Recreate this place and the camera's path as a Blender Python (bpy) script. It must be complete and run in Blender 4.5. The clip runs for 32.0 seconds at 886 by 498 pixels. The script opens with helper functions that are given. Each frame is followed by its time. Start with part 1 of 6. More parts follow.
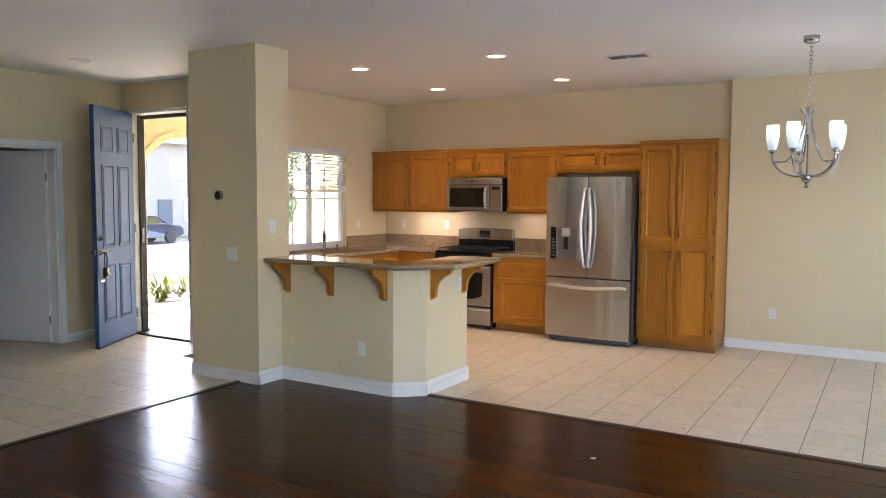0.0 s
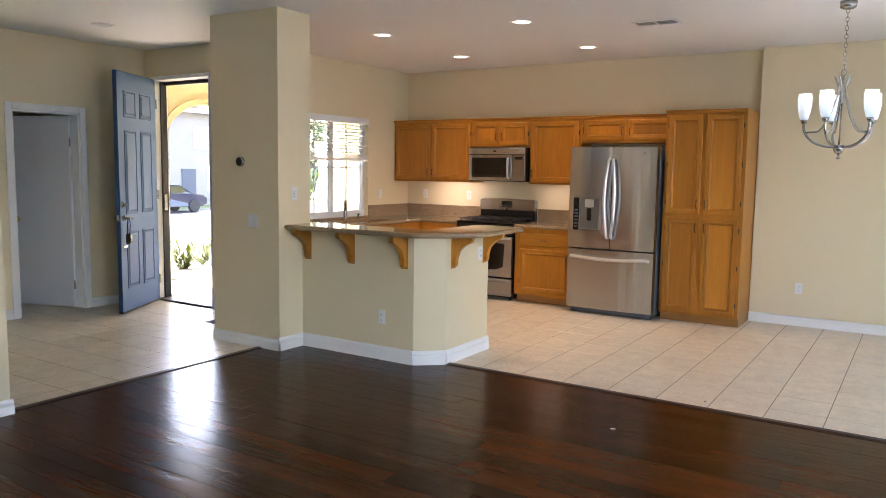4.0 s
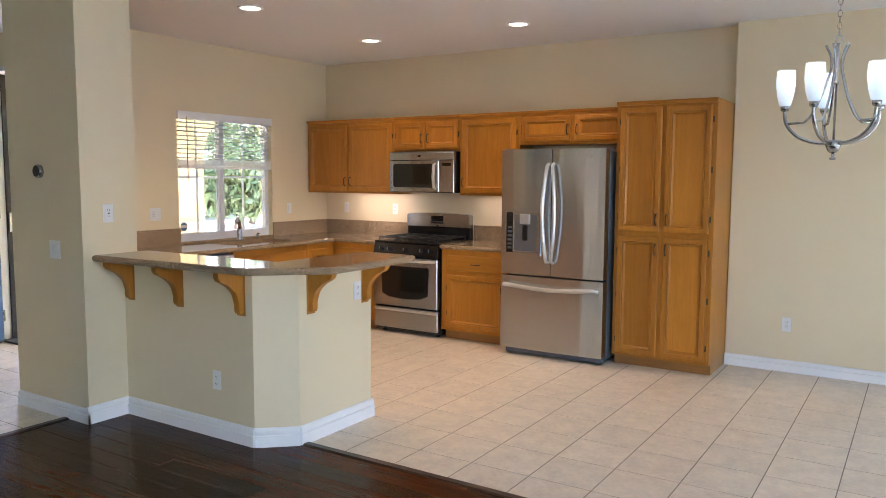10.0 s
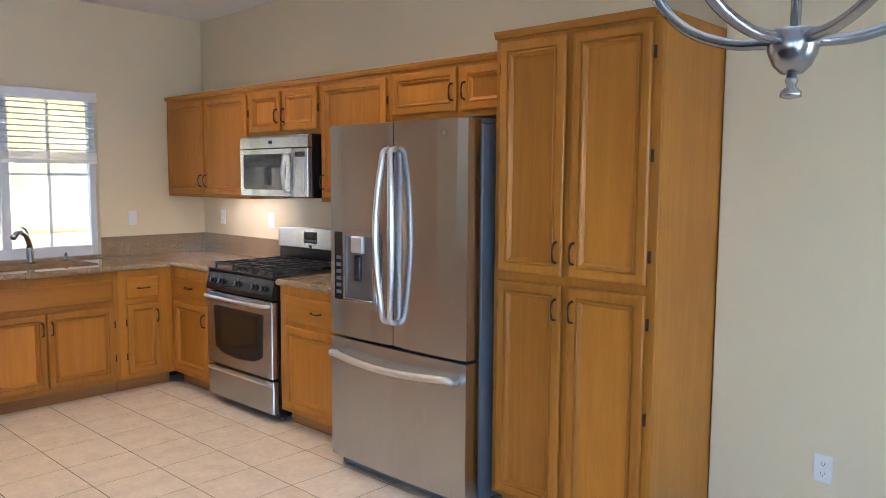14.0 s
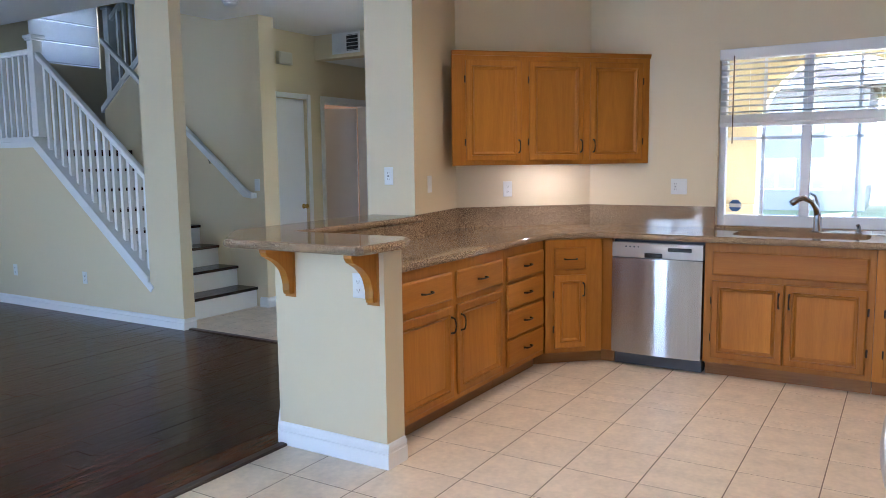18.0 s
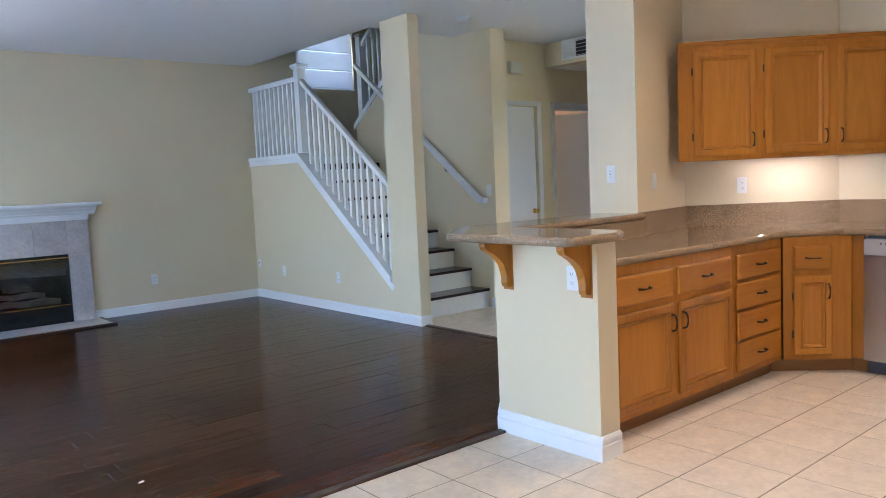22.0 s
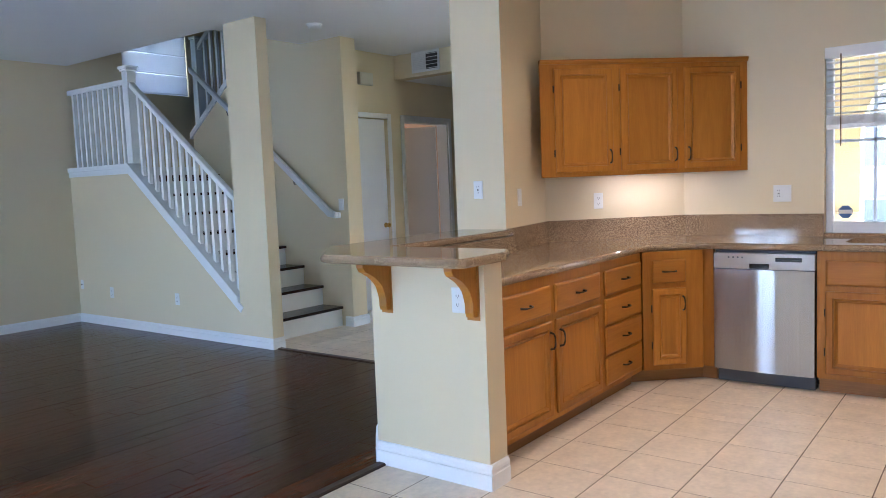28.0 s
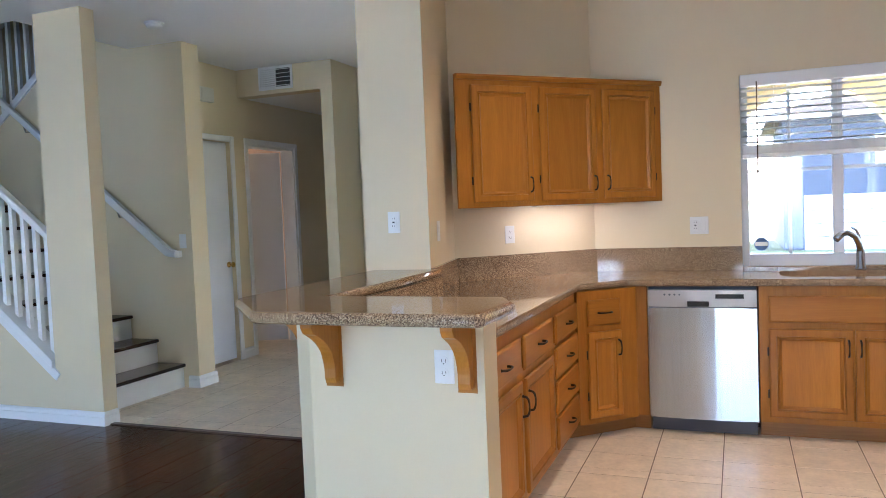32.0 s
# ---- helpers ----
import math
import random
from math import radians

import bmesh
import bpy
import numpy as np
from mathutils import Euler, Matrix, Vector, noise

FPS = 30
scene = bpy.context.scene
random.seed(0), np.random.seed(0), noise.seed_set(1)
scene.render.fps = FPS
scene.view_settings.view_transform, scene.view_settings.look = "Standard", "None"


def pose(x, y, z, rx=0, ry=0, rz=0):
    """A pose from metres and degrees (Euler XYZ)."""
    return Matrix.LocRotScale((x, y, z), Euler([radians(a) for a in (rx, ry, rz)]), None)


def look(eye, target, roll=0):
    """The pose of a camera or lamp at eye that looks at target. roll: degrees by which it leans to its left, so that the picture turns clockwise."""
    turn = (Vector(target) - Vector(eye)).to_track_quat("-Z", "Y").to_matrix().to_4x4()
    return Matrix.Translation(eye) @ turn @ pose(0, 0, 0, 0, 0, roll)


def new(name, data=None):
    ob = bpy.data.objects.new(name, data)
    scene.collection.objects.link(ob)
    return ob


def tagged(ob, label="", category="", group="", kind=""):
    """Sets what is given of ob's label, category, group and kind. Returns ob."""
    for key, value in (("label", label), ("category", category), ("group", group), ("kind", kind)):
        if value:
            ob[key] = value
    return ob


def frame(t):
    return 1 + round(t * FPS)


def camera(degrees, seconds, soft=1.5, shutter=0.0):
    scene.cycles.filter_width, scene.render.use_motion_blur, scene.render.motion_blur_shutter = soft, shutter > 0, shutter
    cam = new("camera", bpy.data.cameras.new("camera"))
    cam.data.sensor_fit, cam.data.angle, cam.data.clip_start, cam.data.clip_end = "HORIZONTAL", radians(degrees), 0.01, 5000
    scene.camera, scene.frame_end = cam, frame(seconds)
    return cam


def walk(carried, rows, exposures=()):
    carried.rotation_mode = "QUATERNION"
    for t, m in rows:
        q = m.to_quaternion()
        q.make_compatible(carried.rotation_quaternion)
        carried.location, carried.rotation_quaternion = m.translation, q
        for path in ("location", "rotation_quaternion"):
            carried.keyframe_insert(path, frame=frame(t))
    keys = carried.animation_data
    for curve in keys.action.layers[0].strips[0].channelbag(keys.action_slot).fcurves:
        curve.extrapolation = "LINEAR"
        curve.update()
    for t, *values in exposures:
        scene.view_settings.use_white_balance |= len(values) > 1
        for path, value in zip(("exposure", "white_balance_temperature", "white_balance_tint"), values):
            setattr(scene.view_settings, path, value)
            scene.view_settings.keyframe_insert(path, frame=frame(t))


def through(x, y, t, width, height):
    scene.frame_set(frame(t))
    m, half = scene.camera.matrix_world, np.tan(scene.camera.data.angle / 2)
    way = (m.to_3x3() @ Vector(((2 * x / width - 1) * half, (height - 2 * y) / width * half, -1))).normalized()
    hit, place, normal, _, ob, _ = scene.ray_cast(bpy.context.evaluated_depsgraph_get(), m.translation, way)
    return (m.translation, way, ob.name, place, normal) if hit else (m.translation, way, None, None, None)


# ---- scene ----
cam = camera(60.7, 32.0, soft=0.8)
PATH = [
    (0, (6.021, -8.5, 1.572), (4.993, -6.789, 1.433), 0.3),
    (0.5, (6.007, -8.479, 1.569), (5.036, -6.736, 1.433), 0.9),
    (1, (6.011, -8.467, 1.558), (5.048, -6.721, 1.407), 1.0),
    (1.5, (6.016, -8.465, 1.562), (5.027, -6.734, 1.402), 1.0),
    (2, (5.993, -8.491, 1.549), (4.937, -6.801, 1.38), 1.1),
    (2.5, (5.967, -8.474, 1.545), (4.868, -6.813, 1.364), 1.0),
    (4.5, (6.005, -8.461, 1.53), (4.938, -6.783, 1.311), 0.8),
    (5, (5.996, -8.48, 1.525), (4.871, -6.841, 1.305), 0.8),
    (5.5, (5.975, -8.464, 1.525), (4.761, -6.89, 1.308), 0.5),
    (6, (5.963, -8.471, 1.53), (4.674, -6.957, 1.316), 0.5),
    (6.5, (5.948, -8.471, 1.519), (4.616, -6.993, 1.316), 0.4),
    (7, (5.959, -8.478, 1.517), (4.621, -7.005, 1.317), 0.4),
    (7.5, (5.972, -8.458, 1.52), (4.652, -6.969, 1.321), 0.5),
    (8, (6.015, -8.283, 1.516), (4.735, -6.764, 1.293), 0.7),
    (8.5, (5.929, -7.975, 1.497), (4.772, -6.363, 1.245), 0.4),
    (9, (5.908, -7.569, 1.511), (4.826, -5.904, 1.276), -0.1),
    (9.5, (5.888, -7.127, 1.517), (4.802, -5.46, 1.313), 0.4),
    (10, (5.849, -6.664, 1.546), (4.778, -4.986, 1.357), 0.3),
    (10.5, (5.859, -6.189, 1.532), (4.801, -4.5, 1.363), 0.2),
    (11, (5.808, -5.722, 1.521), (4.747, -4.036, 1.342), 0.3),
    (11.5, (5.788, -5.271, 1.485), (4.749, -3.57, 1.323), 0.2),
    (12, (5.83, -4.832, 1.484), (4.789, -3.131, 1.333), 0.4),
    (12.5, (5.828, -4.398, 1.51), (4.811, -2.683, 1.359), 0.5),
    (13, (5.876, -4.007, 1.509), (4.78, -2.34, 1.365), 0.7),
    (13.5, (5.864, -3.643, 1.493), (4.634, -2.074, 1.327), 1.2),
    (14, (5.827, -3.31, 1.52), (4.472, -1.851, 1.336), 0.4),
    (14.5, (5.809, -2.906, 1.53), (4.247, -1.673, 1.327), 0.4),
    (16.5, (5.552, -1.436, 1.496), (3.606, -1.053, 1.236), 2.9),
    (17, (5.457, -1.145, 1.503), (3.487, -1.387, 1.256), 3.1),
    (17.5, (5.52, -1.075, 1.382), (3.633, -1.71, 1.189), 1.3),
    (18, (5.579, -0.892, 1.393), (3.888, -1.936, 1.166), -0.7),
    (18.5, (5.607, -0.743, 1.369), (4.219, -2.166, 1.144), -0.4),
    (19, (5.628, -0.712, 1.369), (4.4, -2.278, 1.164), -0.1),
    (19.5, (5.628, -0.707, 1.356), (4.414, -2.284, 1.163), 1.0),
    (20, (5.624, -0.701, 1.337), (4.39, -2.266, 1.168), 0.9),
    (20.5, (5.599, -0.71, 1.323), (4.334, -2.249, 1.147), -1.0),
    (21, (5.6, -0.718, 1.307), (4.346, -2.266, 1.127), -0.5),
    (21.5, (5.605, -0.726, 1.313), (4.377, -2.294, 1.132), -2.0),
    (22, (5.583, -0.73, 1.319), (4.299, -2.253, 1.139), -2.6),
    (22.5, (5.586, -0.736, 1.32), (4.264, -2.226, 1.14), -2.5),
    (23, (5.57, -0.74, 1.324), (4.218, -2.2, 1.13), -2.5),
    (23.5, (5.56, -0.766, 1.317), (4.187, -2.207, 1.116), -1.9),
    (24, (5.561, -0.798, 1.308), (4.225, -2.274, 1.114), -1.2),
    (24.5, (5.576, -0.787, 1.314), (4.292, -2.31, 1.133), -1.0),
    (26.5, (5.569, -0.854, 1.327), (4.181, -2.285, 1.159), -2.9),
    (27, (5.58, -0.977, 1.349), (4.117, -2.331, 1.181), -2.8),
    (27.5, (5.573, -1.04, 1.342), (4.038, -2.311, 1.175), -2.6),
    (28, (5.567, -1.055, 1.352), (3.977, -2.256, 1.183), -2.3),
    (28.5, (5.553, -1.074, 1.345), (3.923, -2.221, 1.176), -2.1),
    (29, (5.551, -1.066, 1.349), (3.896, -2.174, 1.175), -2.0),
    (29.5, (5.539, -1.077, 1.35), (3.845, -2.123, 1.163), -1.7),
    (30, (5.453, -1.217, 1.323), (3.736, -2.223, 1.123), -1.6),
    (30.5, (5.316, -1.44, 1.344), (3.68, -2.58, 1.189), -1.9),
    (31, (5.315, -1.68, 1.348), (3.686, -2.834, 1.221), -1.1),
    (31.5, (5.307, -1.925, 1.355), (3.595, -2.948, 1.209), -0.6),
    (32, (5.215, -2.088, 1.36), (3.354, -2.814, 1.26), -2.3),
]
walk(cam, [(t, look(eye, target, roll)) for t, eye, target, roll in PATH], [(0.0, 4.63, 7400, 23), (6.0, 4.74, 7400, 23), (9.0, 4.68, 7400, 23), (11.5, 4.68, 5950, 19), (14.5, 4.72, 5950, 18), (17.8, 4.64, 5700, 18), (20.0, 4.97, 5950, 19), (24.5, 4.95, 5750, 19), (27.0, 4.88, 5750, 19), (29.0, 4.77, 5750, 19), (32.0, 4.82, 5950, 19)])


# world and sun
world = bpy.data.worlds.new("world")
scene.world = world
world.use_nodes = True
wn = world.node_tree.nodes
sky = wn.new("ShaderNodeTexSky")
sky.sky_type = "NISHITA"
sky.sun_disc = False
sky.sun_elevation = radians(56)
sky.sun_rotation = radians(302)
wn["Background"].inputs["Strength"].default_value = 0.12
world.node_tree.links.new(sky.outputs[0], wn["Background"].inputs["Color"])

sun = new("sun", bpy.data.lights.new("sun", "SUN"))
sun.data.energy, sun.data.angle, sun.data.color = 3.6, radians(0.5), (1.0, 0.95, 0.88)
sun.matrix_world = look((-16, 10, 28), (0, 0, 0))


def area(name, eye, target, w, h, watts, colour, spread=180):
    d = bpy.data.lights.new(name, "AREA")
    d.shape, d.size, d.size_y, d.energy, d.color, d.spread = "RECTANGLE", w, h, watts, colour, radians(spread)
    ob = new(name, d)
    ob.matrix_world = look(eye, target)
    return ob


DAY = (0.36, 0.63, 1.0)
WARM = (1.0, 0.80, 0.56)
area("patio_daylight", (7.86, -4.41, 1.33), (0, -4.2, 1.05), 0.86, 1.4, 1.0, DAY)
# added lamp that brightens the living room from an unseen window
area("living_fill", (7.86, -7.2, 1.3), (0, -7.0, 0.9), 1.3, 1.5, 2.3, DAY)
# lamp added for the dining side; its window is made up as well
area("dining_fill", (7.86, -1.6, 1.3), (3.5, -1.5, 1.2), 1.0, 1.5, 0.6, DAY)
# weak lamp added at an invented back window, evens out the far walls
area("back_fill", (6.2, -9.26, 1.3), (6.0, 0, 1.2), 1.5, 1.5, 0.25, DAY)
# unseen lamp added to lighten the back room, which has no window here
area("back_room_fill", (-2.0, -9.27, 1.5), (-2.0, -7.0, 1.4), 1.0, 1.2, 0.7, (1.0, 0.9, 0.8))


# ---------------------------------------------------------------- materials
def nodes_of(name):
    m = bpy.data.materials.new(name)
    m.use_nodes = True
    t = m.node_tree
    return m, t.nodes, t.links, t.nodes["Principled BSDF"]


def ramp(n, stops):
    r = n.new("ShaderNodeValToRGB")
    e = r.color_ramp.elements
    while len(e) < len(stops):
        e.new(0.5)
    for el, (p, c) in zip(e, stops):
        el.position, el.color = p, (*c, 1)
    return r


def shade(c, k):
    return tuple(min(1.0, v * k) for v in c)


def surface(name, colour, rough=0.5, metal=0.0, var=0.08, big=1.5, small=60.0, bump=0.05, stretch=(1, 1, 1), per_object=0.0,
            rough_var=0.06, coat=0.0, spec=0.5, distance=0.002):
    """Plain stuff with slow and fine variation of colour and gloss, and a fine relief."""
    m, n, l, p = nodes_of(name)
    tc = n.new("ShaderNodeTexCoord")
    mp = n.new("ShaderNodeMapping")
    mp.inputs["Scale"].default_value = stretch
    l.new(tc.outputs["Object"], mp.inputs["Vector"])
    info = n.new("ShaderNodeObjectInfo")
    add = n.new("ShaderNodeVectorMath")
    add.operation = "MULTIPLY_ADD"
    add.inputs[1].default_value = (1, 1, 1)
    sc = n.new("ShaderNodeVectorMath")
    sc.operation = "SCALE"
    sc.inputs[0].default_value = (17.0, 9.0, 13.0)
    l.new(info.outputs["Random"], sc.inputs["Scale"])
    l.new(mp.outputs[0], add.inputs[0])
    l.new(sc.outputs[0], add.inputs[2])
    a, b = n.new("ShaderNodeTexNoise"), n.new("ShaderNodeTexNoise")
    a.inputs["Scale"].default_value, b.inputs["Scale"].default_value = big, small
    a.inputs["Detail"].default_value, b.inputs["Detail"].default_value = 4, 5
    for t in (a, b):
        l.new(add.outputs[0], t.inputs["Vector"])
    mix = n.new("ShaderNodeMath")
    mix.operation = "MULTIPLY_ADD"
    mix.inputs[1].default_value = 0.45
    l.new(b.outputs["Fac"], mix.inputs[0])
    half = n.new("ShaderNodeMath")
    half.operation = "MULTIPLY"
    half.inputs[1].default_value = 0.55
    l.new(a.outputs["Fac"], half.inputs[0])
    l.new(half.outputs[0], mix.inputs[2])
    r = ramp(n, [(0.3, shade(colour, 1 - var)), (0.7, shade(colour, 1 + var))])
    l.new(mix.outputs[0], r.inputs["Fac"])
    out = r.outputs["Color"]
    if per_object:
        hs = n.new("ShaderNodeHueSaturation")
        mr = n.new("ShaderNodeMapRange")
        mr.inputs["To Min"].default_value, mr.inputs["To Max"].default_value = 1 - per_object, 1 + per_object
        l.new(info.outputs["Random"], mr.inputs["Value"])
        l.new(mr.outputs[0], hs.inputs["Value"])
        l.new(out, hs.inputs["Color"])
        out = hs.outputs["Color"]
    l.new(out, p.inputs["Base Color"])
    rr = n.new("ShaderNodeMapRange")
    rr.inputs["To Min"].default_value, rr.inputs["To Max"].default_value = max(0.02, rough - rough_var), min(1, rough + rough_var)
    l.new(a.outputs["Fac"], rr.inputs["Value"])
    l.new(rr.outputs[0], p.inputs["Roughness"])
    p.inputs["Metallic"].default_value = metal
    p.inputs["Coat Weight"].default_value = coat
    p.inputs["Coat Roughness"].default_value = 0.12
    p.inputs["Specular IOR Level"].default_value = spec
    if bump:
        bp = n.new("ShaderNodeBump")
        bp.inputs["Strength"].default_value, bp.inputs["Distance"].default_value = bump, distance
        l.new(b.outputs["Fac"], bp.inputs["Height"])
        l.new(bp.outputs[0], p.inputs["Normal"])
    return m


def wood(name, dark, light, axis, rough=0.42, coat=0.08, per_object=0.13, rings=9.0, bump=0.08, spec=0.5, scrape=0.0):
    """Grain that runs along one axis of the object: long figure, fine pores, a varnish."""
    m, n, l, p = nodes_of(name)
    tc, mp = n.new("ShaderNodeTexCoord"), n.new("ShaderNodeMapping")
    s = [1.0, 1.0, 1.0]
    s["xyz".index(axis)] = 0.07
    mp.inputs["Scale"].default_value = s
    info = n.new("ShaderNodeObjectInfo")
    sc, add = n.new("ShaderNodeVectorMath"), n.new("ShaderNodeVectorMath")
    sc.operation = "SCALE"
    sc.inputs[0].default_value = (7.0, 5.0, 3.0)
    l.new(info.outputs["Random"], sc.inputs["Scale"])
    l.new(tc.outputs["Object"], mp.inputs["Vector"])
    l.new(mp.outputs[0], add.inputs[0])
    l.new(sc.outputs[0], add.inputs[1])
    fig, pore, slow = (n.new("ShaderNodeTexNoise") for _ in range(3))
    fig.inputs["Scale"].default_value, fig.inputs["Detail"].default_value, fig.inputs["Distortion"].default_value = rings, 5, 1.6
    pore.inputs["Scale"].default_value, pore.inputs["Detail"].default_value = 190, 3
    slow.inputs["Scale"].default_value = 2.2
    for t in (fig, pore, slow):
        l.new(add.outputs[0], t.inputs["Vector"])
    wave = n.new("ShaderNodeMath")
    wave.operation = "PINGPONG"
    wave.inputs[1].default_value = 0.09
    l.new(fig.outputs["Fac"], wave.inputs[0])
    k1, k2, k3 = (n.new("ShaderNodeMath") for _ in range(3))
    for k, v in ((k1, 1.7), (k2, 0.30), (k3, 0.86)):
        k.operation = "MULTIPLY_ADD"
        k.inputs[1].default_value = v
    l.new(wave.outputs[0], k1.inputs[0])
    k1.inputs[2].default_value = 0.0
    l.new(pore.outputs["Fac"], k2.inputs[0])
    l.new(k1.outputs[0], k2.inputs[2])
    l.new(slow.outputs["Fac"], k3.inputs[0])
    l.new(k2.outputs[0], k3.inputs[2])
    r = ramp(n, [(0.3, dark), (0.95, light)])
    l.new(k3.outputs[0], r.inputs["Fac"])
    hs, mr = n.new("ShaderNodeHueSaturation"), n.new("ShaderNodeMapRange")
    mr.inputs["To Min"].default_value, mr.inputs["To Max"].default_value = 1 - per_object, 1 + per_object
    l.new(info.outputs["Random"], mr.inputs["Value"])
    l.new(mr.outputs[0], hs.inputs["Value"])
    l.new(r.outputs["Color"], hs.inputs["Color"])
    l.new(hs.outputs["Color"], p.inputs["Base Color"])
    p.inputs["Roughness"].default_value = rough
    p.inputs["Specular IOR Level"].default_value = spec
    p.inputs["Coat Weight"].default_value = coat
    p.inputs["Coat Roughness"].default_value = 0.18
    bp = n.new("ShaderNodeBump")
    bp.inputs["Strength"].default_value, bp.inputs["Distance"].default_value = bump, 0.002
    l.new(k2.outputs[0], bp.inputs["Height"])
    if scrape:
        # shallow hand-scraped hollows
        mp2, wv, b2 = n.new("ShaderNodeMapping"), n.new("ShaderNodeTexNoise"), n.new("ShaderNodeBump")
        s2 = [16.0, 16.0, 16.0]
        s2["xyz".index(axis)] = 5.0
        mp2.inputs["Scale"].default_value = s2
        wv.inputs["Scale"].default_value, wv.inputs["Detail"].default_value = 1.0, 2
        l.new(tc.outputs["Object"], mp2.inputs["Vector"])
        l.new(mp2.outputs[0], wv.inputs["Vector"])
        b2.inputs["Strength"].default_value, b2.inputs["Distance"].default_value = scrape, 0.004
        l.new(wv.outputs["Fac"], b2.inputs["Height"])
        l.new(bp.outputs[0], b2.inputs["Normal"])
        bp = b2
    l.new(bp.outputs[0], p.inputs["Normal"])
    return m


def granite_of(name, cols, scale=290.0, rough=0.06):
    m, n, l, p = nodes_of(name)
    tc = n.new("ShaderNodeTexCoord")
    v, w, a = n.new("ShaderNodeTexVoronoi"), n.new("ShaderNodeTexVoronoi"), n.new("ShaderNodeTexNoise")
    v.inputs["Scale"].default_value, w.inputs["Scale"].default_value = scale, scale * 2.3
    a.inputs["Scale"].default_value = 6.0
    for t in (v, w, a):
        l.new(tc.outputs["Object"], t.inputs["Vector"])
    sep = n.new("ShaderNodeSeparateColor")
    l.new(v.outputs["Color"], sep.inputs[0])
    sep2 = n.new("ShaderNodeSeparateColor")
    l.new(w.outputs["Color"], sep2.inputs[0])
    k = n.new("ShaderNodeMath")
    k.operation = "MULTIPLY_ADD"
    k.inputs[1].default_value = 0.65
    l.new(sep.outputs[0], k.inputs[0])
    k2 = n.new("ShaderNodeMath")
    k2.operation = "MULTIPLY"
    k2.inputs[1].default_value = 0.35
    l.new(sep2.outputs[1], k2.inputs[0])
    l.new(k2.outputs[0], k.inputs[2])
    r = ramp(n, cols)
    l.new(k.outputs[0], r.inputs["Fac"])
    mx = n.new("ShaderNodeMix")
    mx.data_type, mx.blend_type = "RGBA", "MULTIPLY"
    mx.inputs["Factor"].default_value = 0.35
    l.new(r.outputs["Color"], mx.inputs["A"])
    l.new(a.outputs["Fac"], mx.inputs["B"])
    l.new(mx.outputs["Result"], p.inputs["Base Color"])
    p.inputs["Roughness"].default_value = rough
    return m


def steel_of(name, colour, rough, axis, spread=0.05):
    """Brushed metal: fine streaks along one axis."""
    m, n, l, p = nodes_of(name)
    tc, mp, t, s2 = n.new("ShaderNodeTexCoord"), n.new("ShaderNodeMapping"), n.new("ShaderNodeTexNoise"), n.new("ShaderNodeTexNoise")
    s = [260.0, 260.0, 260.0]
    s["xyz".index(axis)] = 1.5
    mp.inputs["Scale"].default_value = s
    t.inputs["Scale"].default_value, t.inputs["Detail"].default_value = 1.0, 2
    s2.inputs["Scale"].default_value = 3.0
    l.new(tc.outputs["Object"], mp.inputs["Vector"])
    l.new(mp.outputs[0], t.inputs["Vector"])
    l.new(tc.outputs["Object"], s2.inputs["Vector"])
    r = ramp(n, [(0.3, shade(colour, 0.92)), (0.7, shade(colour, 1.06))])
    l.new(t.outputs["Fac"], r.inputs["Fac"])
    l.new(r.outputs["Color"], p.inputs["Base Color"])
    mr = n.new("ShaderNodeMapRange")
    mr.inputs["To Min"].default_value, mr.inputs["To Max"].default_value = rough - spread, rough + spread
    l.new(s2.outputs["Fac"], mr.inputs["Value"])
    l.new(mr.outputs[0], p.inputs["Roughness"])
    p.inputs["Metallic"].default_value = 1.0
    p.inputs["Anisotropic"].default_value = 1.0
    tg = n.new("ShaderNodeTangent")
    tg.direction_type, tg.axis = "RADIAL", "Z"
    l.new(tg.outputs[0], p.inputs["Tangent"])
    p.inputs["Anisotropic Rotation"].default_value = 0.25
    mw_, wv = n.new("ShaderNodeMapping"), n.new("ShaderNodeTexNoise")
    mw_.inputs["Scale"].default_value = (5.0, 5.0, 0.35)
    wv.inputs["Scale"].default_value, wv.inputs["Detail"].default_value = 1.0, 1
    l.new(tc.outputs["Object"], mw_.inputs["Vector"])
    l.new(mw_.outputs[0], wv.inputs["Vector"])
    bp = n.new("ShaderNodeBump")
    bp.inputs["Strength"].default_value, bp.inputs["Distance"].default_value = 0.8, 0.012
    l.new(wv.outputs["Fac"], bp.inputs["Height"])
    l.new(bp.outputs[0], p.inputs["Normal"])
    return m


def glow(name, colour, strength):
    m, n, l, p = nodes_of(name)
    p.inputs["Base Color"].default_value = (*colour, 1)
    p.inputs["Emission Color"].default_value = (*colour, 1)
    p.inputs["Emission Strength"].default_value = strength
    return m


def shade_glass(name, colour, low, high, z0, z1):
    """Frosted glass round a bulb: it glows more where the bulb sits."""
    m, n, l, p = nodes_of(name)
    p.inputs["Base Color"].default_value = (*colour, 1)
    p.inputs["Roughness"].default_value = 0.35
    p.inputs["Emission Color"].default_value = (*colour, 1)
    tc, sep, mr = n.new("ShaderNodeTexCoord"), n.new("ShaderNodeSeparateXYZ"), n.new("ShaderNodeMapRange")
    l.new(tc.outputs["Object"], sep.inputs[0])
    l.new(sep.outputs["Z"], mr.inputs["Value"])
    for key, v in (("From Min", z0), ("From Max", z1), ("To Min", low), ("To Max", high)):
        mr.inputs[key].default_value = v
    l.new(mr.outputs[0], p.inputs["Emission Strength"])
    return m


